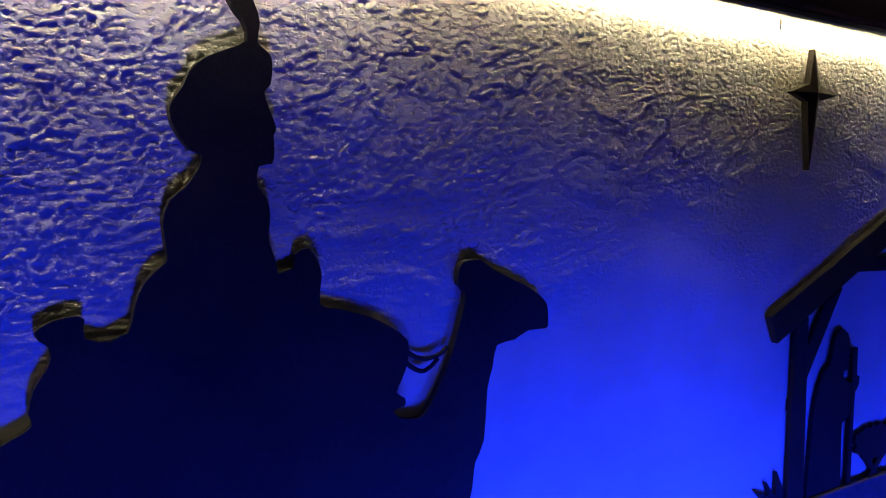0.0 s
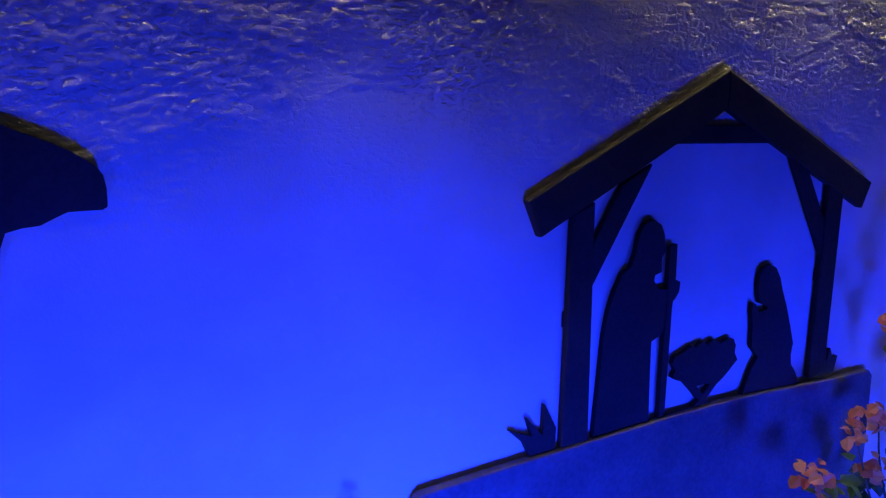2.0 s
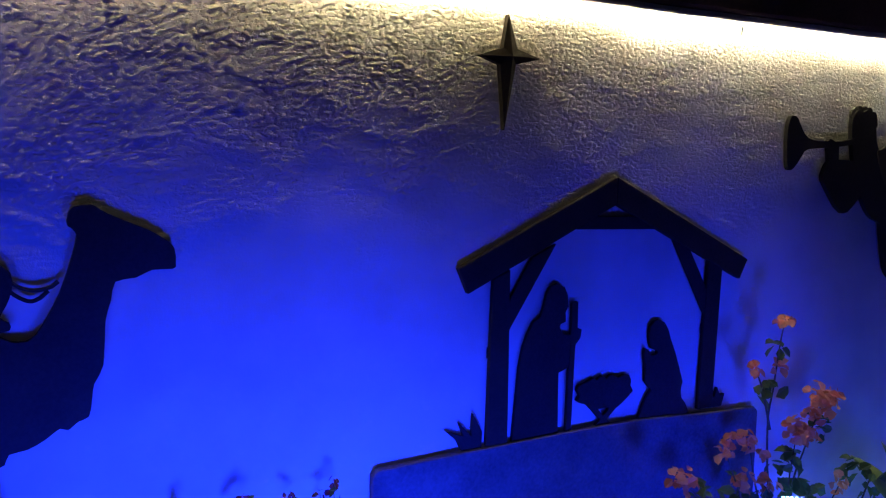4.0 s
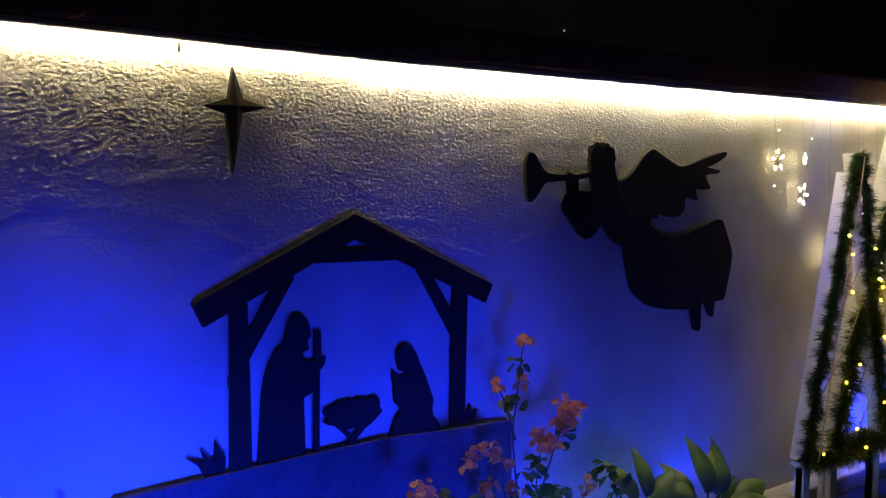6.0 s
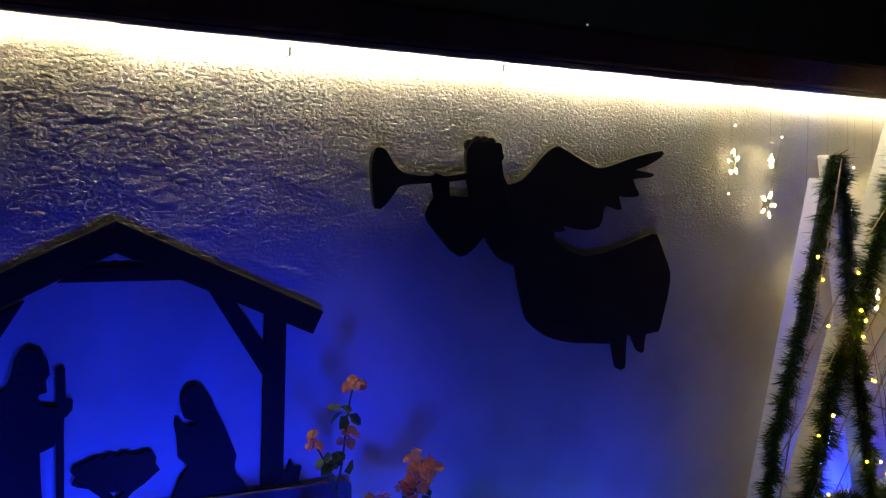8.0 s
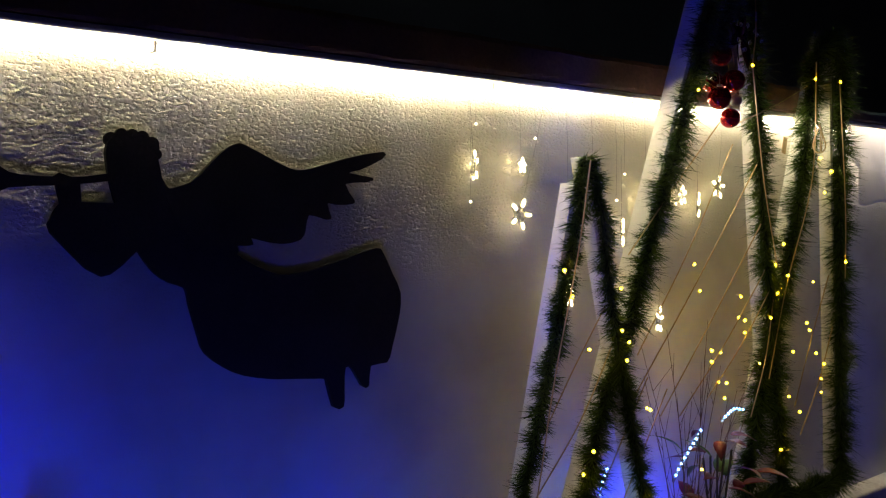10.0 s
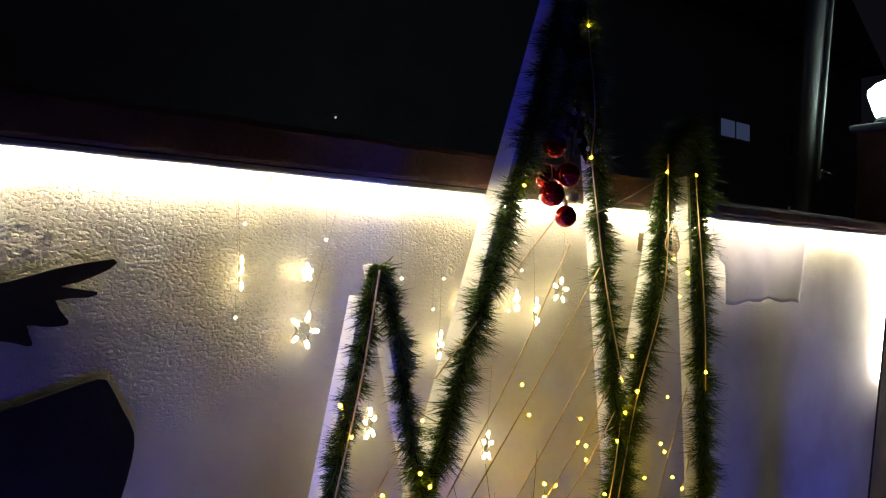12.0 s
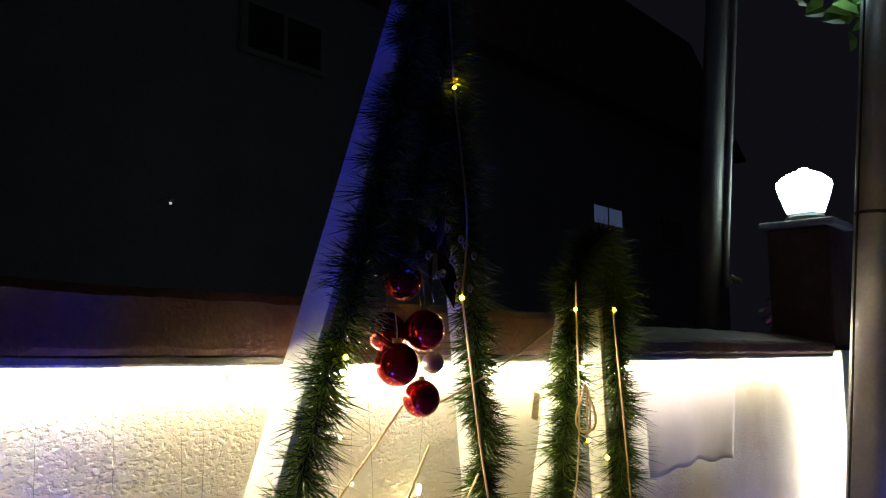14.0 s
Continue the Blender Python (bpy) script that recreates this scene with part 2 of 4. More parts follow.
def tube(points, radius, sides=6, taper=1.0):
    return add_tube(bmesh.new(), points, radius, sides, taper)


def path(points, steps=8):
    """A smooth open curve through points."""
    pts = [Vector(p) for p in points]
    pts = [2 * pts[0] - pts[1], *pts, 2 * pts[-1] - pts[-2]]
    out = []
    for i in range(1, len(pts) - 2):
        a, b, c, d = pts[i - 1:i + 3]
        for s in range(steps):
            t = s / steps
            out.append(0.5 * (2 * b + (c - a) * t + (2 * a - 5 * b + 4 * c - d) * t * t + (3 * b - a - 3 * c + d) * t ** 3))
    return out + [pts[-2]]


def lathe(profile, sides=24, at=(0, 0, 0)):
    """A turned body from (radius, height) pairs."""
    bm = bmesh.new()
    rings = [[bm.verts.new((at[0] + r * math.cos(a), at[1] + r * math.sin(a), at[2] + z)) for a in (2 * math.pi * k / sides for k in range(sides))] for r, z in profile]
    for a, b in zip(rings, rings[1:]):
        for k in range(sides):
            bm.faces.new((a[k], a[(k + 1) % sides], b[(k + 1) % sides], b[k]))
    bm.faces.new(rings[0][::-1])
    bm.faces.new(rings[-1])
    return bm


def add_ball(bm, place, radius, detail=2):
    bmesh.ops.create_icosphere(bm, subdivisions=detail, radius=radius, matrix=Matrix.Translation(place))
    return bm


def needles(points, per_metre, length, width, seed):
    """The bristles of a tinsel garland along a path."""
    rnd = np.random.default_rng(seed)
    pts = np.array([tuple(p) for p in points])
    seg = np.linalg.norm(np.diff(pts, axis=0), axis=1)
    run = np.concatenate([[0], np.cumsum(seg)])
    n = int(run[-1] * per_metre)
    s = np.sort(rnd.uniform(0, run[-1], n))
    base = np.stack([np.interp(s, run, pts[:, k]) for k in range(3)], 1)
    i = np.clip(np.searchsorted(run, s) - 1, 0, len(seg) - 1)
    way = np.diff(pts, axis=0)[i] / seg[i][:, None]
    ref = np.tile([0.1, 1.0, 0.15], (n, 1))
    side = np.cross(way, ref)
    side /= np.linalg.norm(side, axis=1)[:, None]
    up = np.cross(way, side)
    a = rnd.uniform(0, 2 * np.pi, n)
    tuft = 0.70 + 0.30 * np.sin(s * 62 + a * 1.0 + 3 * np.sin(s * 13 + seed))
    out = np.cos(a)[:, None] * side + np.sin(a)[:, None] * up + way * rnd.normal(0.15, 0.35, n)[:, None]
    out /= np.linalg.norm(out, axis=1)[:, None]
    out[:, 2] -= 0.18
    reach = (length * rnd.triangular(0.35, 0.85, 1.4, n) * tuft)[:, None]
    tip = base + out * reach
    turn = np.cross(out, rnd.normal(size=(n, 3)))
    turn *= (width / 2) / np.linalg.norm(turn, axis=1)[:, None]
    mid = base + out * reach * 0.55 + way * 0.003
    verts = np.stack([base - turn, base + turn, mid + turn, mid - turn, tip], 1).reshape(-1, 3)
    k = np.arange(n)[:, None] * 5
    faces = np.concatenate([k + np.array([[0, 1, 2, 3]])], 0).tolist() + np.concatenate([k + np.array([[3, 2, 4]])], 0).tolist()
    return verts.tolist(), faces


def mesh_part(name, verts, faces, material, parent=None, label="", smooth=False):
    me = bpy.data.meshes.new(name)
    me.from_pydata(verts, [], faces)
    me.materials.append(material)
    if smooth:
        me.polygons.foreach_set("use_smooth", [True] * len(me.polygons))
    ob = new(name, me)
    if parent:
        ob.parent = parent
    if label:
        ob["label"] = label
    return ob


# ---- ground and wall ----


def ground_sheet():
    n = 60
    xs = np.concatenate([[-300, -60, -15], np.linspace(-3, 14, n), [30, 80, 400]])
    ys = np.concatenate([[-300, -60, -12], np.linspace(-3, 8, n), [30, 90, 400]])
    verts, faces = [], []
    for y in ys:
        for x in xs:
            verts.append((x, y, 0.004 * noise.noise(Vector((x * 2, y * 2, 0)))))
    w = len(xs)
    for j in range(len(ys) - 1):
        for i in range(w - 1):
            faces.append((j * w + i, j * w + i + 1, (j + 1) * w + i + 1, (j + 1) * w + i))
    return tagged(mesh_part("ground", verts, faces, DECK, smooth=True), "dark paved ground in night shade", "ground", kind="structure")


def field(shape, cell, scale, rnd, stretch=1.0, sharp=0.55):
    """Smooth noise of one grain size (metres) on a grid, drawn out sideways by stretch."""
    h, w = shape
    fy, fx = np.fft.fftfreq(h, cell)[:, None], np.fft.rfftfreq(w, cell)[None, :]
    f = np.sqrt((fx * stretch) ** 2 + fy * fy)
    band = np.exp(-((f * scale - 1) / sharp) ** 2)
    out = np.fft.irfft2(np.fft.rfft2(rnd.normal(size=shape)) * band, s=shape)
    return out / out.std()


def stucco_band(x0, x1, z0, z1, cell=0.0029):
    """The rough upper band: crumbs and trowel ridges, thinning out downwards."""
    rnd = np.random.default_rng(4)
    xs, zs = np.arange(x0, x1 + cell, cell), np.linspace(z0, z1, int((z1 - z0) / cell) + 1)
    shape = (len(zs), len(xs))
    x, z = np.meshgrid(xs, zs)
    patch = field(shape, cell, 0.45, rnd)
    drift = field(shape, cell, 0.9, rnd)
    coarse = np.clip((z - 1.31 + 0.10 * patch) / 0.10, 0, 1) * np.clip((6.0 - x) / 3.6, 0.30, 1)
    fine = np.clip((z - 1.20 + 0.08 * drift) / 0.16, 0, 1) * np.clip((7.4 - x) / 1.6, 0.30, 1)
    crumbs = np.tanh(1.6 * field(shape, cell, 0.0145, rnd, 1.3, 0.5)) + 0.45 * field(shape, cell, 0.0098, rnd, 1.2)
    clump = np.clip(0.55 + 0.55 * field(shape, cell, 0.06, rnd, 1.3) + 0.25 * patch, 0.12, 1.35)
    grain = field(shape, cell, 0.0085, rnd, 1.25)
    trowel = field(shape, cell, 0.10, rnd, 1.5, 0.9) + 0.45 * field(shape, cell, 0.03, rnd, 1.2)
    layer = np.tanh(7 * (trowel - 0.3)) + np.tanh(9 * (trowel - 1.2))
    lip = np.clip(1 - np.abs(trowel - 0.3) / 0.10, 0, 1) * np.clip(0.4 + field(shape, cell, 0.12, rnd), 0, 1.5)
    low = np.clip((z - 1.15 + 0.05 * drift) / 0.10, 0, 1) * np.clip((6.4 - x) / 2.2, 0.15, 1)
    brush = field(shape, cell, 0.012, rnd, 4.0)
    relief = 0.0009 * coarse * clump * crumbs + 0.00028 * fine * grain + low * (0.00022 * layer + 0.0015 * lip + 0.00022 * brush)
    y = WALL_Y - 0.0012 * np.clip((z - z0) / 0.12, 0, 1) - np.clip(relief, -0.004, 0.008)
    y[0, :] = WALL_Y
    w = len(xs)
    j, i = np.meshgrid(np.arange(len(zs) - 1), np.arange(w - 1), indexing="ij")
    a = (j * w + i).ravel()
    return np.stack([x, y, z], -1).reshape(-1, 3), np.stack([a, a + 1, a + w + 1, a + w], 1)


def fast_mesh(name, verts, faces, material):
    me = bpy.data.meshes.new(name)
    me.vertices.add(len(verts))
    me.vertices.foreach_set("co", np.asarray(verts, dtype=np.float32).ravel())
    n = len(faces)
    me.loops.add(n * 4)
    me.polygons.add(n)
    me.polygons.foreach_set("loop_start", np.arange(n, dtype=np.int32) * 4)
    me.polygons.foreach_set("vertices", np.asarray(faces, dtype=np.int32).ravel())
    me.update(calc_edges=True)
    me.polygons.foreach_set("use_smooth", np.ones(n, dtype=bool))
    me.materials.append(material)
    return new(name, me)


ground_sheet()
wall = part("wall_garden", add_box(box(-3.0, 12.6, WALL_Y, 1.50, 0, 1.12), -3.0, 12.6, WALL_Y + 0.012, 1.50, 1.12, 1.765), STUCCO)
tagged(wall, "white stucco garden wall with a rough trowelled upper band", "wall", kind="structure")
band = fast_mesh("rough_band", *stucco_band(0.9, 9.6, 1.12, 1.784), STUCCO)
band.parent = wall
part("smooth_band", add_box(box(-3.0, 0.9, WALL_Y, WALL_Y + 0.0119, 1.12, 1.765), 9.6, 12.6, WALL_Y, WALL_Y + 0.0119, 1.12, 1.765), STUCCO, wall)


def rise(x):
    """The coping climbs slightly towards the rider's end of the wall."""
    return 0.018 * min(1.0, max(0.0, (3.5 - x) / 1.3))


def swept(name, section, x0, x1, material, wear, tall=None):
    """A long capping of one section in y and z, weathered along its length; first and last points stay true."""
    verts, faces, n = [], [], int((x1 - x0) / 0.022)
    for i in range(n + 1):
        x = x0 + (x1 - x0) * i / n
        for k, (y, z) in enumerate(section):
            worn = 0.0 if k in (0, len(section) - 1) else wear * (noise.noise(Vector((x * 7, y * 9, z * 9))) + 0.6 * noise.noise(Vector((x * 31, y * 30, 2))))
            verts.append((x, y + worn * (0.6 if k < 4 else 0.0), z + worn + rise(x) + (tall[k] * min(1.0, max(0.0, (7.30 - x) / 0.05)) if tall else 0.0)))
    w = len(section)
    for i in range(n):
        for k in range(w):
            a, b = i * w + k, i * w + (k + 1) % w
            faces.append((a, a + w, b + w, b))
    faces += [tuple(range(w)), tuple(n * w + k for k in reversed(range(w)))]
    return mesh_part(name, verts, faces, material)


coping = swept("coping", [(1.216, 1.7795), (1.213, 1.790), (1.213, 1.820), (1.221, 1.831), (1.29, 1.846), (1.40, 1.868), (1.52, 1.888), (1.575, 1.885), (1.575, 1.7795)], -3.0, 9.60, COPING, 0.0055, [0, 0, 0.050, 0.055, 0.045, 0.025, 0.008, 0.006, 0])
tagged(coping, "dark red-brown coping along the top of the wall", "coping", kind="structure")
lip = swept("coping_lip", [(1.50, 1.7615), (1.222, 1.7615), (1.217, 1.766), (1.217, 1.776), (1.50, 1.7792)], -3.0, 12.6, COPING_LIP, 0.0016)
tagged(lip, "pale cement lip under the coping", "trim", kind="structure")

# ---- rope light under the coping ----


ROPE_GAP = [(-2, 0.032), (1.5, 0.029), (2.0, 0.024), (2.6, 0.020), (3.3, 0.019), (3.45, 0.028), (3.62, 0.012), (3.8, 0.025), (5.0, 0.021), (6.0, 0.019), (9.5, 0.021)]


def rope_light(x0, x1, sag, seed, material):
    rnd = random.Random(seed)
    rope = thing("rope_light", "warm white glowing rope light clipped under the wall coping", "rope light", group="rope lights")
    n = max(3, int((x1 - x0) / 0.12))
    pts = [(x0 + (x1 - x0) * i / n, WALL_Y - float(np.interp(x0 + (x1 - x0) * i / n, *zip(*ROPE_GAP))) + 0.003 * math.sin(i * 0.9 + seed), STRIP_Z - sag * (0.5 + 0.5 * math.sin(i * 0.35 + seed)) + rnd.uniform(-0.002, 0.002) + rise(x0 + (x1 - x0) * i / n)) for i in range(n + 1)]
    part("rope", tube(pts, 0.0055, 6), material, rope)
    for i in range(3, n, 5):
        x, y, z = pts[i]
        part("clip", box(x - 0.004, x + 0.004, y - 0.010, WALL_Y, z - 0.010, z + 0.012), WHITE_BOARD, rope, "small white plastic clip")
    return rope


# the first run, out of view, is turned up to brighten the wall below
for x0, x1, sag, seed, glow_material in ((-1.5, 1.55, 0.008, 1, STRIP_STRONG), (1.56, 1.95, 0.004, 11, STRIP), (1.96, 2.50, 0.006, 7, STRIP_DIM), (2.51, 3.40, 0.010, 9, STRIP_WEAK), (3.41, 5.05, 0.012, 2, STRIP), (5.06, 6.2, 0.016, 3, STRIP), (6.21, 7.62, 0.010, 4, STRIP), (7.63, 8.38, 0.004, 6, STRIP_LOW), (8.39, 9.44, 0.018, 5, STRIP_STRONG)):
    rope_light(x0, x1, sag, seed, glow_material)

end_rope = thing("rope_light", "warm white rope light hanging down with a black cable", "rope light", group="rope lights")
part("rope", tube([(9.44, WALL_Y - 0.035, 1.74), (9.40, WALL_Y - 0.028, 1.4), (9.34, WALL_Y - 0.02, 0.98)], 0.0060), STRIP_END, end_rope)
part("cable", tube(path([(9.34, WALL_Y - 0.02, 0.98), (9.32, WALL_Y - 0.03, 0.7), (9.28, WALL_Y - 0.03, 0.4), (9.22, WALL_Y - 0.05, 0.02)]), 0.004), BLACK_PLASTIC, end_rope, "thin black cable")

# ---- cut-out figures ----
RIDER = [(1.67, 1.661), (1.682, 1.704), (1.705, 1.665), (1.715, 1.634), (1.711, 1.607), (1.728, 1.593), (1.733, 1.577), (1.73, 1.549), (1.721, 1.539), (1.725, 1.521), (1.738, 1.489), (1.734, 1.477), (1.735, 1.453), (1.731, 1.436), (1.711, 1.432), (1.709, 1.404), (1.722, 1.388), (1.728, 1.363), (1.725, 1.331), (1.73, 1.311), (1.738, 1.281), (1.746, 1.163), (1.509, 1.188), (1.527, 1.209), (1.534, 1.23), (1.542, 1.261), (1.56, 1.286), (1.578, 1.3), (1.579, 1.32), (1.575, 1.354), (1.585, 1.385), (1.604, 1.4), (1.624, 1.426), (1.629, 1.447), (1.613, 1.454), (1.598, 1.472), (1.589, 1.49), (1.586, 1.505), (1.591, 1.519), (1.606, 1.54), (1.614, 1.559), (1.634, 1.578), (1.666, 1.593), (1.696, 1.608), (1.69, 1.635)]
CAMEL_NECK = [(1.666, 1.238), (1.729, 1.273), (1.764, 1.284), (1.767, 1.304), (1.788, 1.313), (1.803, 1.294), (1.81, 1.269), (1.807, 1.226), (1.839, 1.217), (1.887, 1.203), (1.928, 1.183), (1.962, 1.157), (1.962, 1.123), (1.952, 1.096), (1.941, 1.074), (1.957, 1.063), (1.956, 1.05), (1.934, 1.045), (1.955, 1.029), (1.983, 1.026), (2.001, 1.039), (2.02, 1.069), (2.043, 1.114), (2.065, 1.179), (2.076, 1.226), (2.061, 1.242), (2.061, 1.26), (2.07, 1.279), (2.104, 1.282), (2.119, 1.272), (2.153, 1.254), (2.204, 1.232), (2.236, 1.213), (2.255, 1.194), (2.258, 1.162), (2.252, 1.151), (2.212, 1.151), (2.181, 1.137), (2.143, 1.131), (2.134, 1.094), (2.123, 1.056)]
CAMEL_CHEST = [(2.117, 0.968), (2.099, 0.932), (2.095, 0.903), (2.088, 0.868), (2.069, 0.861), (2.05, 0.846), (2.035, 0.851), (2.008, 0.832), (1.978, 0.818), (1.947, 0.813), (1.939, 0.794), (1.914, 0.774), (1.938, 0.678), (1.93, 0.442), (1.9, 0.291), (1.925, 0.06), (1.85, 0.06), (1.829, 0.291), (1.819, 0.492), (1.789, 0.714)]
CAMEL_REAR = [(1.605, 0.689), (1.402, 0.73), (1.382, 0.537), (1.402, 0.334), (1.372, 0.06), (1.29, 0.06), (1.311, 0.334), (1.27, 0.537), (1.219, 0.71), (1.189, 0.913), (1.24, 1.024), (1.373, 1.081), (1.408, 1.1), (1.405, 1.116), (1.412, 1.147), (1.43, 1.175), (1.432, 1.196), (1.42, 1.207), (1.415, 1.219), (1.431, 1.23), (1.458, 1.236), (1.474, 1.231), (1.474, 1.206), (1.526, 1.201)]


def camel_rider():
    bm = bmesh.new()
    add_plate(bm, rounded(CAMEL_NECK + CAMEL_CHEST + CAMEL_REAR, 2), 1.260, 0.014)
    add_plate(bm, rounded(RIDER, 2), 1.258, 0.014)
    for pts in ([(1.948, 1.154), (1.971, 1.132), (1.998, 1.122), (2.026, 1.126), (2.042, 1.137)], [(1.948, 1.138), (1.966, 1.116), (1.991, 1.102), (2.009, 1.107), (2.024, 1.12)]):
        add_tube(bm, path([(x, 1.266, z) for x, z in pts], 5), 0.0042)
    for x, z in ((1.60, 0.95), (2.05, 1.0), (1.30, 0.8)):
        add_box(bm, x - 0.012, x + 0.012, 1.2735, 1.279, z - 0.012, z + 0.012)
    ob = part("camel_rider_cutout", bm, BLACK_PLY)
    return tagged(ob, "black plywood silhouette of a turbaned rider on a camel", "cutout")


camel_rider()


def roof_star():
    bm = plate([(3.031, 1.719), (3.057, 1.64), (3.125, 1.621), (3.054, 1.603), (3.026, 1.447), (3.01, 1.601), (2.953, 1.62), (3.017, 1.641)], 1.256, 0.016)
    centre = bm.verts.new((3.041, 1.250, 1.622))
    face = max((f for f in bm.faces if len(f.verts) == 8), key=lambda f: -f.calc_center_median().y)
    ring = list(face.verts)
    bm.faces.remove(face)
    for a, b in zip(ring, ring[1:] + ring[:1]):
        bm.faces.new((a, b, centre))
    add_box(bm, 3.033, 3.049, 1.270, 1.279, 1.60, 1.616)
    bmesh.ops.recalc_face_normals(bm, faces=bm.faces[:])
    return tagged(part("star_cutout", bm, ROOF_PLY), "dark four-pointed wooden star fixed to the wall", "star")


roof_star()


def shed():
    top = thing("nativity_shed", "dark plank silhouette of an open gabled stable", "stable cutout")
    pieces = [
        ("roof_beam", [(3.385, 1.337), (2.911, 1.118), (2.94, 1.054), (3.385, 1.263)], 0.018, 1.260),
        ("roof_beam", [(3.385, 1.337), (3.385, 1.263), (3.856, 1.04), (3.885, 1.097)], 0.018, 1.260),
        ("tie_beam", [(3.261, 1.201), (3.543, 1.194), (3.473, 1.231), (3.321, 1.235)], 0.012, 1.2655),
        ("brace", [(3.2, 1.167), (3.126, 1.134), (3.058, 1.025), (3.059, 0.947)], 0.012, 1.2655),
        ("brace", [(3.586, 1.178), (3.654, 1.143), (3.734, 1.016), (3.727, 0.945)], 0.012, 1.2655),
        ("post", [(3.011, 1.087), (3.061, 1.107), (3.066, 0.664), (3.002, 0.664)], 0.014, 1.263),
        ("post", [(3.731, 1.117), (3.787, 1.087), (3.777, 0.664), (3.72, 0.664)], 0.014, 1.263),
    ]
    for name, outline, thick, front in pieces:
        soften(part(name, plate(outline, front, thick), ROOF_PLY, top), 0.003)
    tufts = [
        [(2.935, 0.662), (2.921, 0.69), (2.889, 0.719), (2.939, 0.699), (2.926, 0.735), (2.962, 0.695), (2.965, 0.753), (2.992, 0.704), (2.99, 0.662)],
        [(3.766, 0.662), (3.767, 0.715), (3.787, 0.69), (3.798, 0.721), (3.811, 0.695), (3.828, 0.699), (3.818, 0.662)],
    ]
    for outline in tufts:
        part("grass_tuft", plate(outline, 1.267, 0.011), BLACK_PLY, top)
    for x, z in ((3.02, 0.9), (3.74, 0.9), (3.37, 1.29)):
        part("spacer", box(x - 0.014, x + 0.014, 1.2765, 1.279, z - 0.014, z + 0.014), BLACK_PLY, top)


shed()

slab = soften(part("base_board", plate([(2.690, 0.0), (2.692, 0.640), (2.706, 0.654), (2.93, 0.661), (3.28, 0.668), (3.48, 0.668), (3.81, 0.650), (3.95, 0.645), (3.965, 0.63), (3.97, 0.0)], 1.258, 0.020), SLAB_PLY), 0.004)
tagged(slab, "scuffed dark board that the stable silhouette stands on", "board")

JOSEPH = [(3.082, 0.664), (3.098, 0.857), (3.107, 0.903), (3.119, 0.936), (3.137, 0.968), (3.158, 0.979), (3.169, 1.006), (3.176, 1.039), (3.187, 1.056), (3.21, 1.064), (3.231, 1.052), (3.241, 1.032), (3.245, 1.001), (3.236, 0.988), (3.238, 0.962), (3.221, 0.957), (3.219, 0.946), (3.232, 0.93), (3.258, 0.925), (3.275, 0.943), (3.29, 0.937), (3.288, 0.917), (3.277, 0.903), (3.266, 0.898), (3.258, 0.874), (3.25, 0.839), (3.22, 0.828), (3.221, 0.765), (3.224, 0.664)]
STAFF = [(3.257, 1.009), (3.275, 1.012), (3.276, 0.943), (3.270, 0.887), (3.268, 0.772), (3.266, 0.664), (3.250, 0.664), (3.253, 0.832), (3.256, 0.917)]
KNEELER = [(3.497, 0.662), (3.509, 0.689), (3.521, 0.718), (3.542, 0.744), (3.518, 0.769), (3.516, 0.819), (3.51, 0.848), (3.512, 0.866), (3.523, 0.861), (3.534, 0.843), (3.559, 0.844), (3.558, 0.853), (3.534, 0.863), (3.528, 0.879), (3.525, 0.902), (3.528, 0.923), (3.541, 0.937), (3.561, 0.942), (3.58, 0.932), (3.596, 0.908), (3.606, 0.881), (3.625, 0.842), (3.643, 0.796), (3.658, 0.755), (3.653, 0.731), (3.657, 0.707), (3.673, 0.689), (3.690, 0.656)]
BASKET = [(3.282, 0.774), (3.288, 0.785), (3.311, 0.79), (3.337, 0.801), (3.348, 0.794), (3.365, 0.805), (3.381, 0.794), (3.396, 0.804), (3.422, 0.792), (3.441, 0.798), (3.459, 0.796), (3.467, 0.781), (3.465, 0.766), (3.475, 0.749), (3.463, 0.74), (3.45, 0.729), (3.435, 0.718), (3.415, 0.707), (3.375, 0.714), (3.335, 0.713), (3.317, 0.73), (3.295, 0.737), (3.283, 0.745), (3.292, 0.758)]

bm = add_plate(plate(JOSEPH, 1.267, 0.011), STAFF, 1.266, 0.011)
tagged(part("standing_figure_cutout", bm, BLACK_PLY), "black plywood silhouette of a robed figure with a staff", "cutout")
tagged(part("kneeling_figure_cutout", plate(KNEELER, 1.267, 0.011), BLACK_PLY), "black plywood silhouette of a kneeling robed figure", "cutout")
manger = thing("manger_cutout", "black plywood silhouette of a straw-filled manger on crossed legs", "cutout")
part("basket", plate(BASKET, 1.267, 0.011), BLACK_PLY, manger)
part("leg", plate([(3.327, 0.722), (3.347, 0.722), (3.405, 0.664), (3.382, 0.664)], 1.2672, 0.010), BLACK_PLY, manger)
part("leg", plate([(3.397, 0.713), (3.421, 0.713), (3.369, 0.664), (3.344, 0.664)], 1.2668, 0.010), BLACK_PLY, manger)

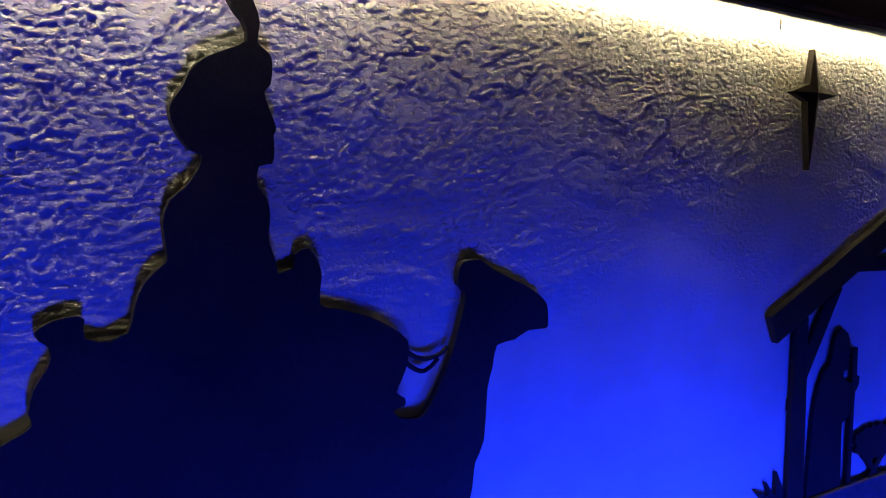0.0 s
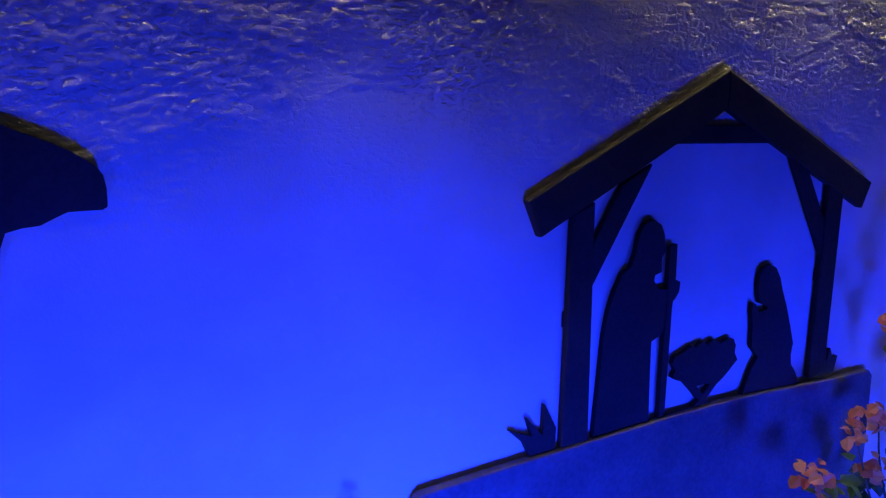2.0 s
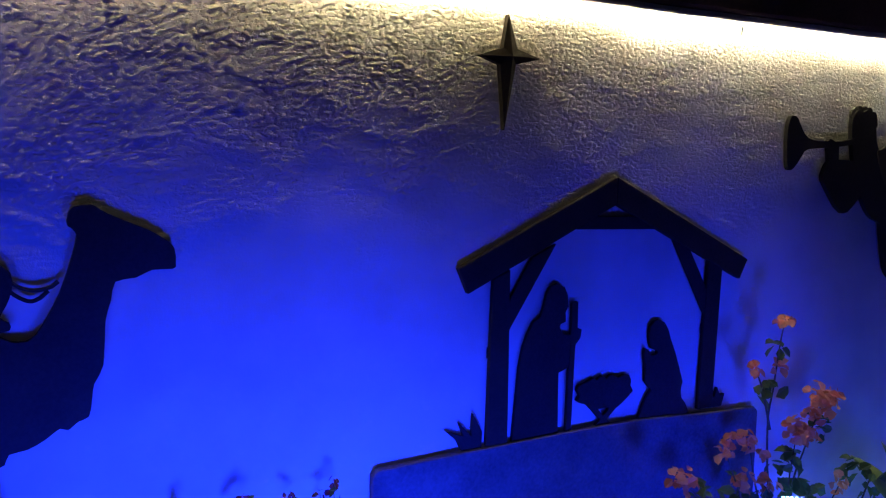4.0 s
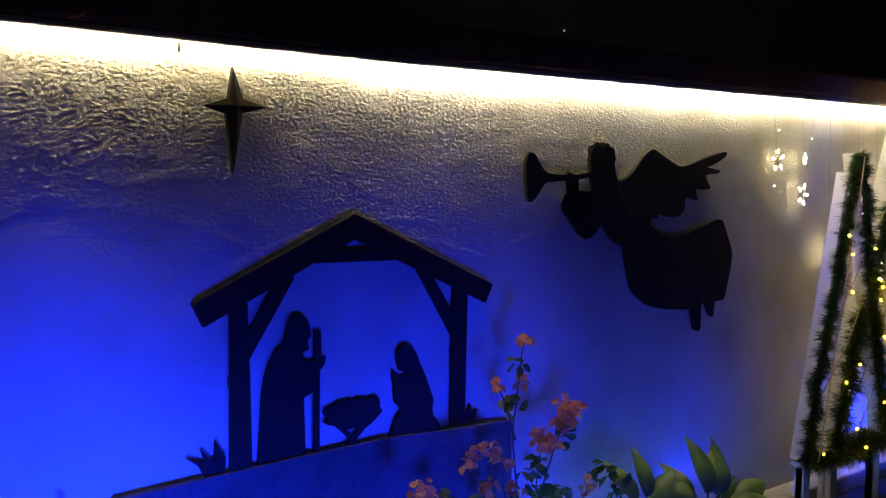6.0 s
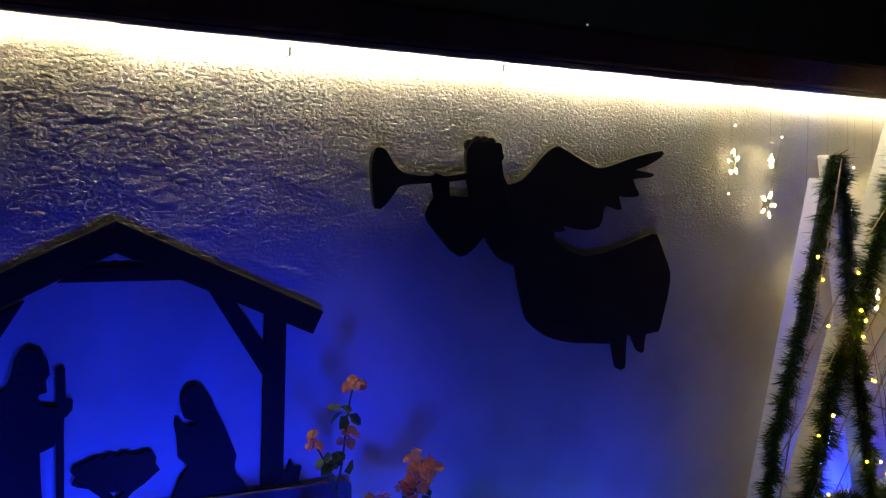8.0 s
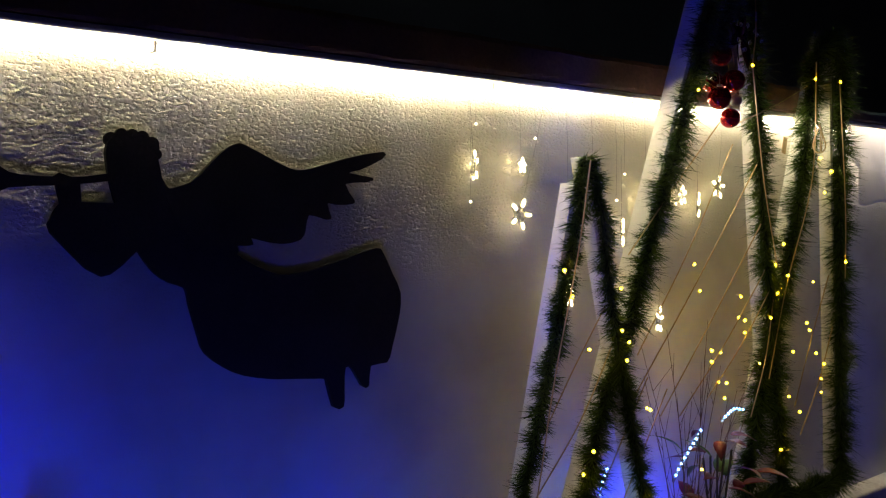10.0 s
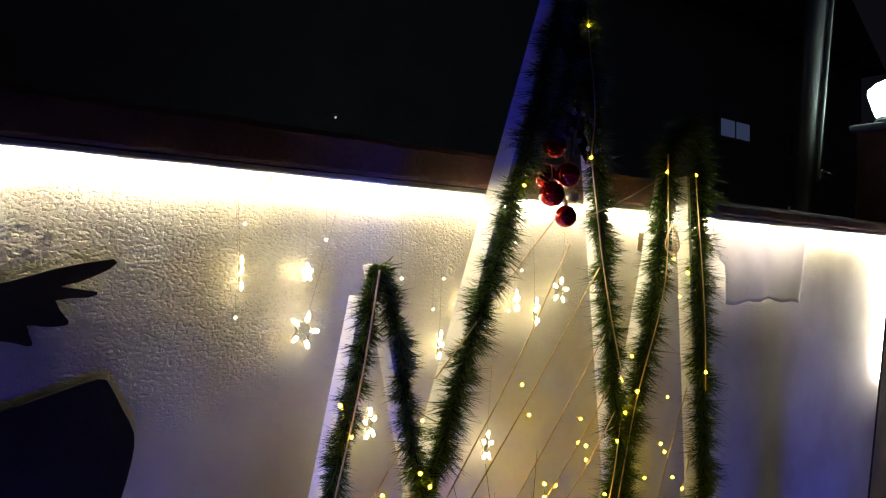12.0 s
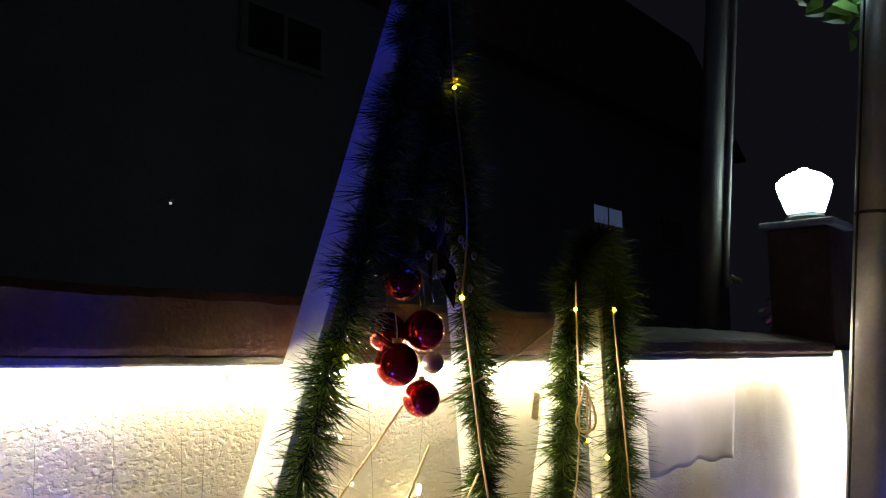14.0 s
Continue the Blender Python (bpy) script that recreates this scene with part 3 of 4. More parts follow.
HORN = [(4.019, 1.494), (4.028, 1.515), (4.041, 1.518), (4.059, 1.51), (4.081, 1.478), (4.111, 1.453), (4.166, 1.446), (4.264, 1.447), (4.329, 1.458), (4.329, 1.44), (4.214, 1.427), (4.11, 1.42), (4.087, 1.402), (4.064, 1.374), (4.041, 1.357), (4.026, 1.366), (4.019, 1.409), (4.016, 1.466)]
WING = [(4.439, 1.409), (4.461, 1.425), (4.494, 1.436), (4.523, 1.457), (4.58, 1.515), (4.619, 1.537), (4.639, 1.536), (4.69, 1.513), (4.741, 1.49), (4.784, 1.477), (4.838, 1.485), (4.927, 1.512), (5.05, 1.536), (5.043, 1.514), (4.973, 1.483), (4.939, 1.474), (5.016, 1.463), (4.997, 1.45), (4.928, 1.444), (4.956, 1.401), (4.947, 1.39), (4.907, 1.388), (4.872, 1.392), (4.884, 1.356), (4.873, 1.349), (4.818, 1.362), (4.808, 1.323), (4.793, 1.297), (4.744, 1.287), (4.692, 1.295), (4.655, 1.304), (4.661, 1.287), (4.62, 1.285), (4.513, 1.288)]
ANGEL = [(4.307, 1.501), (4.319, 1.535), (4.341, 1.548), (4.359, 1.541), (4.381, 1.549), (4.404, 1.542), (4.43, 1.519), (4.425, 1.504), (4.432, 1.464), (4.443, 1.433), (4.513, 1.36), (4.62, 1.285), (4.617, 1.265), (4.652, 1.242), (4.703, 1.218), (4.755, 1.207), (4.842, 1.22), (4.932, 1.245), (5.025, 1.27), (5.049, 1.255), (5.079, 1.198), (5.107, 1.141), (5.102, 1.076), (5.079, 0.993), (5.061, 0.948), (5.007, 0.944), (5.001, 0.889), (4.978, 0.892), (4.949, 0.94), (4.926, 0.948), (4.922, 0.889), (4.92, 0.842), (4.888, 0.846), (4.869, 0.913), (4.85, 0.927), (4.716, 0.941), (4.632, 0.96), (4.582, 0.985), (4.534, 1.024), (4.517, 1.066), (4.494, 1.151), (4.485, 1.187), (4.448, 1.201), (4.412, 1.227), (4.375, 1.28), (4.337, 1.362), (4.318, 1.425)]
ARM = [(4.198, 1.446), (4.21, 1.454), (4.223, 1.45), (4.252, 1.439), (4.255, 1.391), (4.337, 1.388), (4.403, 1.378), (4.375, 1.28), (4.34, 1.246), (4.314, 1.227), (4.293, 1.223), (4.262, 1.241), (4.229, 1.277), (4.189, 1.323), (4.184, 1.342), (4.198, 1.371), (4.211, 1.387)]


def angel():
    bm = bmesh.new()
    add_plate(bm, rounded(ANGEL, 2), 1.260, 0.014)
    for cx, cz, r in ((4.322, 1.532, 0.017), (4.345, 1.544, 0.015), (4.369, 1.545, 0.014), (4.392, 1.541, 0.015), (4.414, 1.527, 0.016), (4.423, 1.503, 0.013)):
        add_plate(bm, [(cx + r * math.cos(a * math.pi / 7), cz + r * math.sin(a * math.pi / 7)) for a in range(14)], 1.2625, 0.010)
    add_plate(bm, rounded(WING, 2), 1.2585, 0.014)
    add_plate(bm, ARM, 1.259, 0.014)
    add_plate(bm, rounded(HORN, 2), 1.258, 0.014)
    for x, z in ((4.36, 1.35), (4.8, 1.08), (4.6, 1.42)):
        add_box(bm, x - 0.014, x + 0.014, 1.2735, 1.279, z - 0.014, z + 0.014)
    return tagged(part("angel_cutout", bm, BLACK_PLY), "black plywood silhouette of a flying trumpeting angel", "cutout")


angel()

# ---- tinsel trees ----


def along(points, y):
    return [Vector((x, y, z)) for x, z in points]


def plank(points, y0, y1, thick=0.018):
    """A plank on edge that leans along a line in x and z."""
    (xa, za), (xb, zb) = points
    d = Vector((xb - xa, zb - za)).normalized()
    n = Vector((-d.y, d.x)) * thick / 2
    return plate([(xa + n.x, za + n.y), (xa - n.x, za - n.y), (xb - n.x, zb - n.y), (xb + n.x, zb + n.y)], y0, y1 - y0)


def bulb_part(place, parent, r=0.0042):
    bm = bmesh.new()
    bmesh.ops.create_icosphere(bm, subdivisions=1, radius=r, matrix=Matrix.Translation(place))
    return part("bulb", bm, BULB, parent, smooth=True)


def tinsel(points, parent, seed, length=0.05, name="garland"):
    rnd = random.Random(seed)
    line = path([p + Vector((rnd.uniform(-0.006, 0.006), rnd.uniform(-0.006, 0.004), 0)) for p in points], 12)
    line = [p + Vector((0.007 * noise.noise(Vector((p.z * 9, seed, 0))), 0.006 * noise.noise(Vector((p.z * 9, seed, 5))), 0)) for p in line]
    core = part(name, tube(line, 0.006, 5), NEEDLE, parent, "dark green tinsel garland")
    verts, faces = needles(line, 9000, length, 0.0019, seed)
    mesh_part("bristles", verts, faces, NEEDLE, core)
    return line


def tree(label, left, right, y, foot, depth=0.075, seed=1, length=0.05, board_l=None, board_r=None):
    top = thing("tinsel_tree", label, "christmas tree", group="tinsel trees")
    for leg, board in ((left, board_l), (right, board_r)):
        b = board or (leg[0], leg[-1])
        soften(part("plank", plank(b, y + 0.02, y + 0.02 + depth), WHITE_BOARD, top, "white painted plank"), 0.002)
    lines = [tinsel(along(left, y), top, seed, length), tinsel(along(right, y), top, seed + 10, length)]
    base = along([left[-1], right[-1]], y - 0.01)
    tinsel([base[0], (base[0] + base[1]) / 2 + Vector((0, 0, -0.012)), base[1]], top, seed + 20, length * 1.1)
    soften(part("base_plank", box(left[-1][0], right[-1][0], y + 0.02, y + 0.02 + depth, left[-1][1] - 0.03, left[-1][1] - 0.008), WHITE_BOARD, top, "white painted plank"), 0.002)
    for k, x in enumerate((left[-1][0] + 0.03, right[-1][0] - 0.03)):
        for dy in (0.03, depth - 0.02):
            soften(part("leg", box(x - 0.024, x + 0.024, y + dy - 0.012, y + dy + 0.024, 0, left[-1][1] - 0.031), WHITE_BOARD, top, "short white wooden leg"), 0.002)
    return top


T1L, T1R = [(5.62, 1.535), (5.567, 1.255), (5.470, 0.930), (5.40, 0.60), (5.335, 0.285)], [(5.64, 1.535), (5.700, 1.330), (5.738, 1.100), (5.82, 0.769), (5.945, 0.285)]
T2L = [(6.420, 2.64), (6.375, 2.43), (6.300, 2.18), (6.228, 1.926), (6.150, 1.765), (6.095, 1.60), (6.015, 1.40), (5.935, 1.19), (5.835, 0.93), (5.75, 0.738), (5.61, 0.29)]
T2R = [(6.445, 2.64), (6.458, 2.43), (6.495, 2.16), (6.540, 1.926), (6.568, 1.70), (6.600, 1.45), (6.640, 1.15), (6.695, 0.821), (6.78, 0.29)]
T3L = [(7.075, 2.07), (6.99, 1.95), (6.955, 1.70), (6.900, 1.364), (6.800, 1.080), (6.675, 0.747), (6.56, 0.25)]
T3R = [(7.13, 2.07), (7.205, 1.95), (7.210, 1.54), (7.235, 0.888), (7.275, 0.25)]
tree_small = tree("small leaning tree of white planks wound with green tinsel", T1L, T1R, 1.04, 0.28, depth=0.055, seed=3, length=0.060, board_l=((5.600, 1.455), (5.335, 0.285)))
tree_big = tree("tall tree of white planks wound with green tinsel and baubles", T2L, T2R, 1.08, 0.28, seed=5, length=0.082, board_l=((6.468, 2.66), (5.61, 0.29)), board_r=((6.50, 2.66), (6.78, 0.29)))
tree_right = tree("middle-sized tree of white planks wound with green tinsel", T3L, T3R, 1.11, 0.25, depth=0.055, seed=7, length=0.094, board_l=((7.045, 1.90), (6.56, 0.25)), board_r=((7.165, 1.90), (7.275, 0.25)))
tinsel(along([(6.455, 2.62), (6.44, 2.35), (6.425, 2.05)], 1.07), tree_big, 61, 0.065)
tinsel(along([(7.06, 2.03), (7.11, 2.09), (7.165, 2.03)], 1.10), tree_right, 62, 0.090)
tinsel(along([(6.45, 2.52), (6.39, 2.22), (6.30, 1.93)], 1.06), tree_big, 63, 0.065)

# ---- lights and baubles on the trees ----


def light_string(label, wires, bulbs, seed, radius=0.0023):
    """A string of warm bulbs: its wire in runs and its bulbs, each one a part."""
    rnd = random.Random(seed)
    top = thing("light_string", label, "string lights", group="warm light strings")
    for run in wires:
        pts = [Vector(p) for p in run]
        if len(pts) == 2:
            mid = (pts[0] + pts[1]) / 2 + Vector((rnd.uniform(-0.012, 0.012), rnd.uniform(-0.01, 0.01), -0.012))
            pts = [pts[0], mid, pts[1]]
        part("wire", tube(path(pts, 10), radius, 5), WIRE, top, "thin copper-coloured wire")
    for x, y, z in bulbs:
        body = bulb_part((x, y, z), top, rnd.uniform(0.0040, 0.0054))
        tail = Vector((x, y, z)) + Vector((rnd.uniform(-0.012, 0.012), 0.006, rnd.uniform(-0.012, 0.012)))
        part("socket", tube([(x, y, z), tail], 0.0022, 5), WIRE, body)
    return top


def at_depth(pairs, y):
    return [(x, y, z) for x, z in pairs]


# wires run at a slant across the open triangles of the trees
SLANTS = [((6.328, 1.687), (5.839, 1.235)), ((6.40, 1.61), (5.886, 0.911)), ((6.551, 1.543), (5.865, 0.77)), ((6.583, 1.326), (6.005, 0.697)), ((6.615, 1.155), (6.105, 0.682)), ((6.663, 1.095), (6.249, 0.715)), ((6.679, 1.085), (6.522, 0.62)), ((6.884, 1.858), (6.371, 1.672)), ((5.795, 1.141), (5.46, 0.70)), ((5.80, 0.99), (5.44, 0.53)), ((7.067, 1.115), (6.814, 0.614)), ((7.105, 0.904), (6.86, 0.50)), ((5.95, 0.83), (5.62, 0.36)), ((6.05, 0.78), (5.72, 0.30))]
light_string("copper wires with warm yellow bulbs slung across the trees",
             [[(a[0], 1.07, a[1]), (b[0], 1.06, b[1])] for a, b in SLANTS],
             at_depth([(6.184, 1.192), (6.216, 1.10), (6.456, 1.065), (6.444, 0.991), (6.483, 0.977), (6.483, 0.932), (6.287, 0.886), (6.337, 0.874), (6.287, 0.847), (6.329, 0.771), (6.377, 0.761), (6.366, 0.708), (6.581, 0.81), (5.96, 0.723), (5.67, 0.95), (5.647, 0.567), (5.942, 0.731)], 1.065), 1)
light_string("warm yellow bulbs wound into the small tinsel tree",
             [[(5.60, 1.0, 1.52), (5.545, 0.995, 1.25), (5.45, 0.99, 0.9), (5.39, 0.99, 0.6), (5.33, 0.99, 0.30)]],
             at_depth([(5.48, 1.204), (5.514, 1.127), (5.727, 1.012), (5.759, 0.974), (5.749, 0.919), (5.605, 0.664), (5.602, 0.393), (5.36, 0.33), (5.81, 0.473), (5.894, 0.458), (5.961, 0.379), (5.68, 0.30)], 0.985), 2)
light_string("warm yellow bulbs wound into the tall tinsel tree",
             [[(6.41, 1.03, 2.60), (6.434, 1.03, 2.303), (6.47, 1.03, 2.05), (6.453, 1.03, 1.888)], [(6.453, 1.03, 1.888), (6.53, 1.03, 1.5), (6.63, 1.03, 1.17)]],
             at_depth([(6.146, 1.775), (6.453, 1.888), (6.434, 2.303), (5.77, 1.134), (6.01, 0.379), (6.04, 0.208), (6.19, 0.493), (6.54, 0.196)], 1.03), 3)
light_string("warm yellow bulbs wound into the middle tinsel tree",
             [[(6.91, 1.05, 1.95), (6.895, 1.05, 1.5), (6.73, 1.05, 1.1), (6.62, 1.05, 0.75)], [(7.085, 1.05, 1.9), (7.15, 1.05, 1.4), (7.16, 1.05, 1.1)]],
             at_depth([(6.896, 1.884), (7.085, 1.89), (7.151, 1.168), (6.979, 1.447), (6.942, 1.58), (7.028, 1.532), (6.694, 1.25), (6.644, 1.174), (6.727, 1.131), (6.660, 1.068), (6.617, 0.979), (6.866, 0.94), (6.888, 0.91), (6.938, 0.815), (6.998, 0.766), (6.980, 0.708), (6.980, 0.655), (6.748, 0.668), (6.827, 0.597), (6.906, 1.098), (6.772, 0.837), (6.700, 0.47)], 1.045), 4)

# coil of spare wire on the middle tree
coil = thing("wire_coil", "loose loop of copper light wire caught in the tinsel", "wire")
part("loop", tube([(6.915 + 0.035 * math.cos(a), 1.035 + 0.01 * math.sin(2 * a), 1.655 + 0.055 * math.sin(a)) for a in (i * math.pi / 9 for i in range(19))], 0.0028), WIRE, coil)
part("loop", tube([(6.922 + 0.028 * math.cos(a), 1.032 + 0.012 * math.cos(a), 1.648 + 0.048 * math.sin(a)) for a in (i * math.pi / 9 for i in range(19))], 0.0022), WIRE, coil)


def bauble(place, radius, material, label, seed):
    top = thing("bauble", label, "bauble", at=place, group="bauble cluster")
    part("ball", add_ball(bmesh.new(), (0, 0, 0), radius, 3), material, top, smooth=True)
    part("cap", lathe([(radius * 0.20, radius * 0.96), (radius * 0.22, radius * 1.0), (radius * 0.20, radius * 1.16)], 12), GREY_BALL, top, "small metal cap")
    part("hanger", tube([(0, 0, radius * 1.16), (0.002, 0.001, radius * 1.5), (0.0, 0.004, radius * 2.3)], 0.0012, 5), WIRE, top)


for place, r, m, label in (
        ((6.367, 1.06, 1.699), 0.0350, RED_BALL, "glossy red bauble at the bottom of the cluster"),
        ((6.342, 1.03, 1.823), 0.0385, RED_BALL, "large glossy red bauble catching warm light"),
        ((6.290, 1.05, 1.762), 0.0400, RED_BALL, "large glossy red bauble beside the tinsel"),
        ((6.407, 1.065, 1.764), 0.0215, GREY_BALL, "small grey satin bauble in the cluster"),
        ((6.306, 1.09, 1.822), 0.0370, RED_BALL, "dark red bauble behind the other ones"),
        ((6.331, 1.075, 1.916), 0.0380, RED_BALL, "dark red bauble at the top of the cluster"),
        ((6.400, 1.09, 1.838), 0.0250, RED_BALL, "small dark red bauble behind the other ones")):
    bauble(place, r, m, label, 1)


def curled_leaf(length, width, bend, material, name="leaf", parent=None, rows=6, label="", fold=0.25):
    """A pointed leaf along +x that bends down, with a folded midrib."""
    bm = bmesh.new()
    grid = []
    for i in range(rows + 1):
        t = i / rows
        half = width / 2 * math.sin(math.pi * (0.06 + 0.94 * t) ** 0.8) if i < rows else 0.0005
        x, z = length * t, -bend * length * t * t
        grid.append([bm.verts.new((x, -half, z + fold * half)), bm.verts.new((x, 0, z)), bm.verts.new((x, half, z + fold * half))])
    for a, b in zip(grid, grid[1:]):
        for k in (0, 1):
            bm.faces.new((a[k], a[k + 1], b[k + 1], b[k]))
    made = bmesh.ops.extrude_face_region(bm, geom=bm.faces[:])["geom"]
    bmesh.ops.translate(bm, vec=(0, 0, -0.0008), verts=[v for v in made if isinstance(v, bmesh.types.BMVert)])
    bmesh.ops.recalc_face_normals(bm, faces=bm.faces[:])
    return part(name, bm, material, parent, label, smooth=True)


def put_leaf(ob, place, yaw, pitch, roll=0):
    ob.matrix_local = Matrix.Translation(place) @ Matrix.Rotation(radians(yaw), 4, "Z") @ Matrix.Rotation(radians(-pitch), 4, "Y") @ Matrix.Rotation(radians(roll), 4, "X")
    return ob


# glossy dark bow with curled wires over the baubles
BOW = surface("dark_brown_satin_ribbon", (0.030, 0.010, 0.008), (0.075, 0.028, 0.022), 0.22, 0.2, scale=20, fine=80)
spray = thing("ribbon_bow", "dark brown satin bow with curled silver wires above the baubles", "ornament", at=(6.375, 1.03, 1.975))
for yaw, pitch, length, dx, dz in ((180, 35, 0.070, 0.0, 0.0), (180, -20, 0.075, 0.0, 0.0), (0, 40, 0.065, 0.0, 0.0), (0, -15, 0.070, 0.0, 0.0), (200, -72, 0.095, -0.008, -0.01), (340, -68, 0.105, 0.012, -0.01), (270, 80, 0.075, 0.0, 0.0)):
    put_leaf(curled_leaf(length, 0.042, 0.12, BOW, "loop", spray, fold=0.2), (dx, 0, dz), yaw, pitch, 80)
for k in range(11):
    cx, cz, r = -0.06 + 0.012 * k, -0.02 + 0.055 * math.sin(k * 1.9), 0.009
    part("curl", tube([(cx + r * math.cos(a) * (1 - a / 14), -0.034 - 0.001 * k, cz + r * math.sin(a) * (1 - a / 14)) for a in (i * 0.6 for i in range(16))], 0.0012, 4), GREY_BALL, spray, "curled silver wire")

tag = soften(part("card_tag", plate([(7.010, 1.618), (7.038, 1.610), (7.052, 1.678), (7.024, 1.686)], 1.250, 0.003), CARD), 0.0008)
tagged(tag, "small brown card tag on the light wire", "tag")

# ---- star lights on the wall ----


def star_light(x, z, radius, turn, tilt, seed):
    """A clear star outline with a lamp at each tip, on a strand from the coping."""
    rnd = random.Random(seed)
    top = thing("star_light", "clear five-pointed star lamp with warm white leds on a strand", "star light", at=(x, WALL_Y - 0.05, z), group="star lights")
    ring = []
    for k in range(10):
        a, r = math.pi / 2 + k * math.pi / 5, radius * (1.0 if k % 2 == 0 else 0.42)
        ring.append((r * math.cos(a), r * math.sin(a)))
    body = part("star_plate", plate(ring, -0.003, 0.006), CLEAR, top, "clear acrylic star plate")
    lamps = []
    for k in range(5):
        a = math.pi / 2 + k * 2 * math.pi / 5
        lamps.append((0.74 * radius * math.cos(a), 0.74 * radius * math.sin(a)))
    for u, w in lamps:
        petal = part("led", add_ball(bmesh.new(), (0, 0, 0), 0.0062, 2), STAR_LED, top, smooth=True)
        petal.matrix_local = Matrix.Translation((u, -0.006, w)) @ Matrix.Rotation(-math.atan2(w, u), 4, "Y") @ Matrix.Diagonal((rnd.uniform(1.8, 2.3), 0.6, 1.0, 1))
    part("strand", tube([(0, 0, radius), (0.004, 0.004, (STRIP_Z - z + radius) / 2), (0, 0.01, STRIP_Z - z)], 0.0005, 4), CLEAR, top, "clear thin strand")
    top.rotation_euler = (0, radians(tilt), radians(turn))


m, t, b = nodes_of("clear_acrylic")
b.inputs["Base Color"].default_value = (0.80, 0.78, 0.72, 1)
b.inputs["Roughness"].default_value = 0.25
b.inputs["Transmission Weight"].default_value = 0.75
b.inputs["IOR"].default_value = 1.25
CLEAR = m
for x, z, r, turn, tilt, seed in ((5.345, 1.505, 0.048, 62, 4, 1), (5.53, 1.362, 0.050, 8, 20, 2), (6.42, 1.395, 0.050, 35, -8, 3), (6.54, 1.465, 0.046, 5, 10, 4), (6.0, 1.300, 0.050, 40, 14, 5), (5.535, 1.512, 0.018, 20, 0, 6), (6.125, 1.42, 0.020, 15, 0, 7), (6.20, 0.985, 0.050, 25, 12, 8), (5.745, 1.10, 0.046, 30, 0, 9), (6.325, 1.43, 0.034, 55, 6, 10)):
    star_light(x, z, r, turn, tilt, seed)

drops = thing("fairy_strand", "clear strand of small warm white leds down the wall", "string lights", group="wall strands")
for k, (x, z) in enumerate(((5.36, 1.63), (5.60, 1.60), (5.86, 1.50), (6.02, 1.50), (5.98, 1.41), (6.33, 1.62), (6.36, 1.53), (6.30, 1.40), (5.34, 1.40))):
    part("led", add_ball(bmesh.new(), (x, WALL_Y - 0.045, z), 0.0036, 2), STAR_LED, drops, smooth=True)
    part("strand", tube([(x, WALL_Y - 0.043, z), (x + 0.004, WALL_Y - 0.04, (z + STRIP_Z) / 2), (x, WALL_Y - 0.03, STRIP_Z)], 0.0005, 4), CLEAR, drops)

# ---- cloth over the rope light ----


def cloth():
    nx, nz, verts, faces = 40, 20, [], []
    for j in range(nz + 1):
        v = j / nz
        for i in range(nx + 1):
            u = i / nx
            left = 7.52 - 0.02 * math.sin(math.pi * min(1, v * 2.6)) + 0.085 * min(1, max(0, (v - 0.3) / 0.25)) ** 2
            x = left + (8.37 - 0.13 * v - left) * u
            z = 1.765 - v * (0.350 + 0.008 * math.sin(7 * u + 1) + 0.006 * math.sin(19 * u))
            y = 1.232 - 0.012 * v + 0.006 * math.sin(9 * u + 2 * v) * v + 0.003 * math.sin(23 * u)
            verts.append((x, y, z))
    w = nx + 1
    for j in range(nz):
        for i in range(nx):
            a = j * w + i
            faces.append((a, a + w, a + w + 1, a + 1))
    ob = mesh_part("cloth", verts, faces, CLOTH, smooth=True)
    ob.modifiers.new("thickness", "SOLIDIFY").thickness = 0.0015
    return tagged(ob, "white cloth hung from the coping over the rope light", "cloth")


cloth()

# ---- planting ----
edging = soften(part("edging", box(-3.0, 9.5, 1.17, WALL_Y - 0.001, 0, 0.085), STONE), 0.012, 3)
tagged(edging, "pale stone edging at the foot of the wall", "edging", kind="structure")
bed = thing("planting_bed", "dark soil bed along the wall", "soil", kind="structure")


def soil():
    nx, ny, verts, faces = 120, 10, [], []
    for j in range(ny + 1):
        for i in range(nx + 1):
            x, y = 0.6 + 4.5 * i / nx, 0.78 + 0.39 * j / ny
            h = 0.055 * min(1, 4 * j / ny, 4 * (ny - j) / ny + 0.3, i / 4, (nx - i) / 4)
            verts.append((x, y, h + 0.02 * noise.noise(Vector((x * 9, y * 9, 1))) * (h > 0.02)))
    w = nx + 1
    for j in range(ny):
        for i in range(nx):
            a = j * w + i
            faces.append((a, a + 1, a + w + 1, a + w))
    return mesh_part("soil", verts, faces, SOIL, bed, smooth=True)


soil()


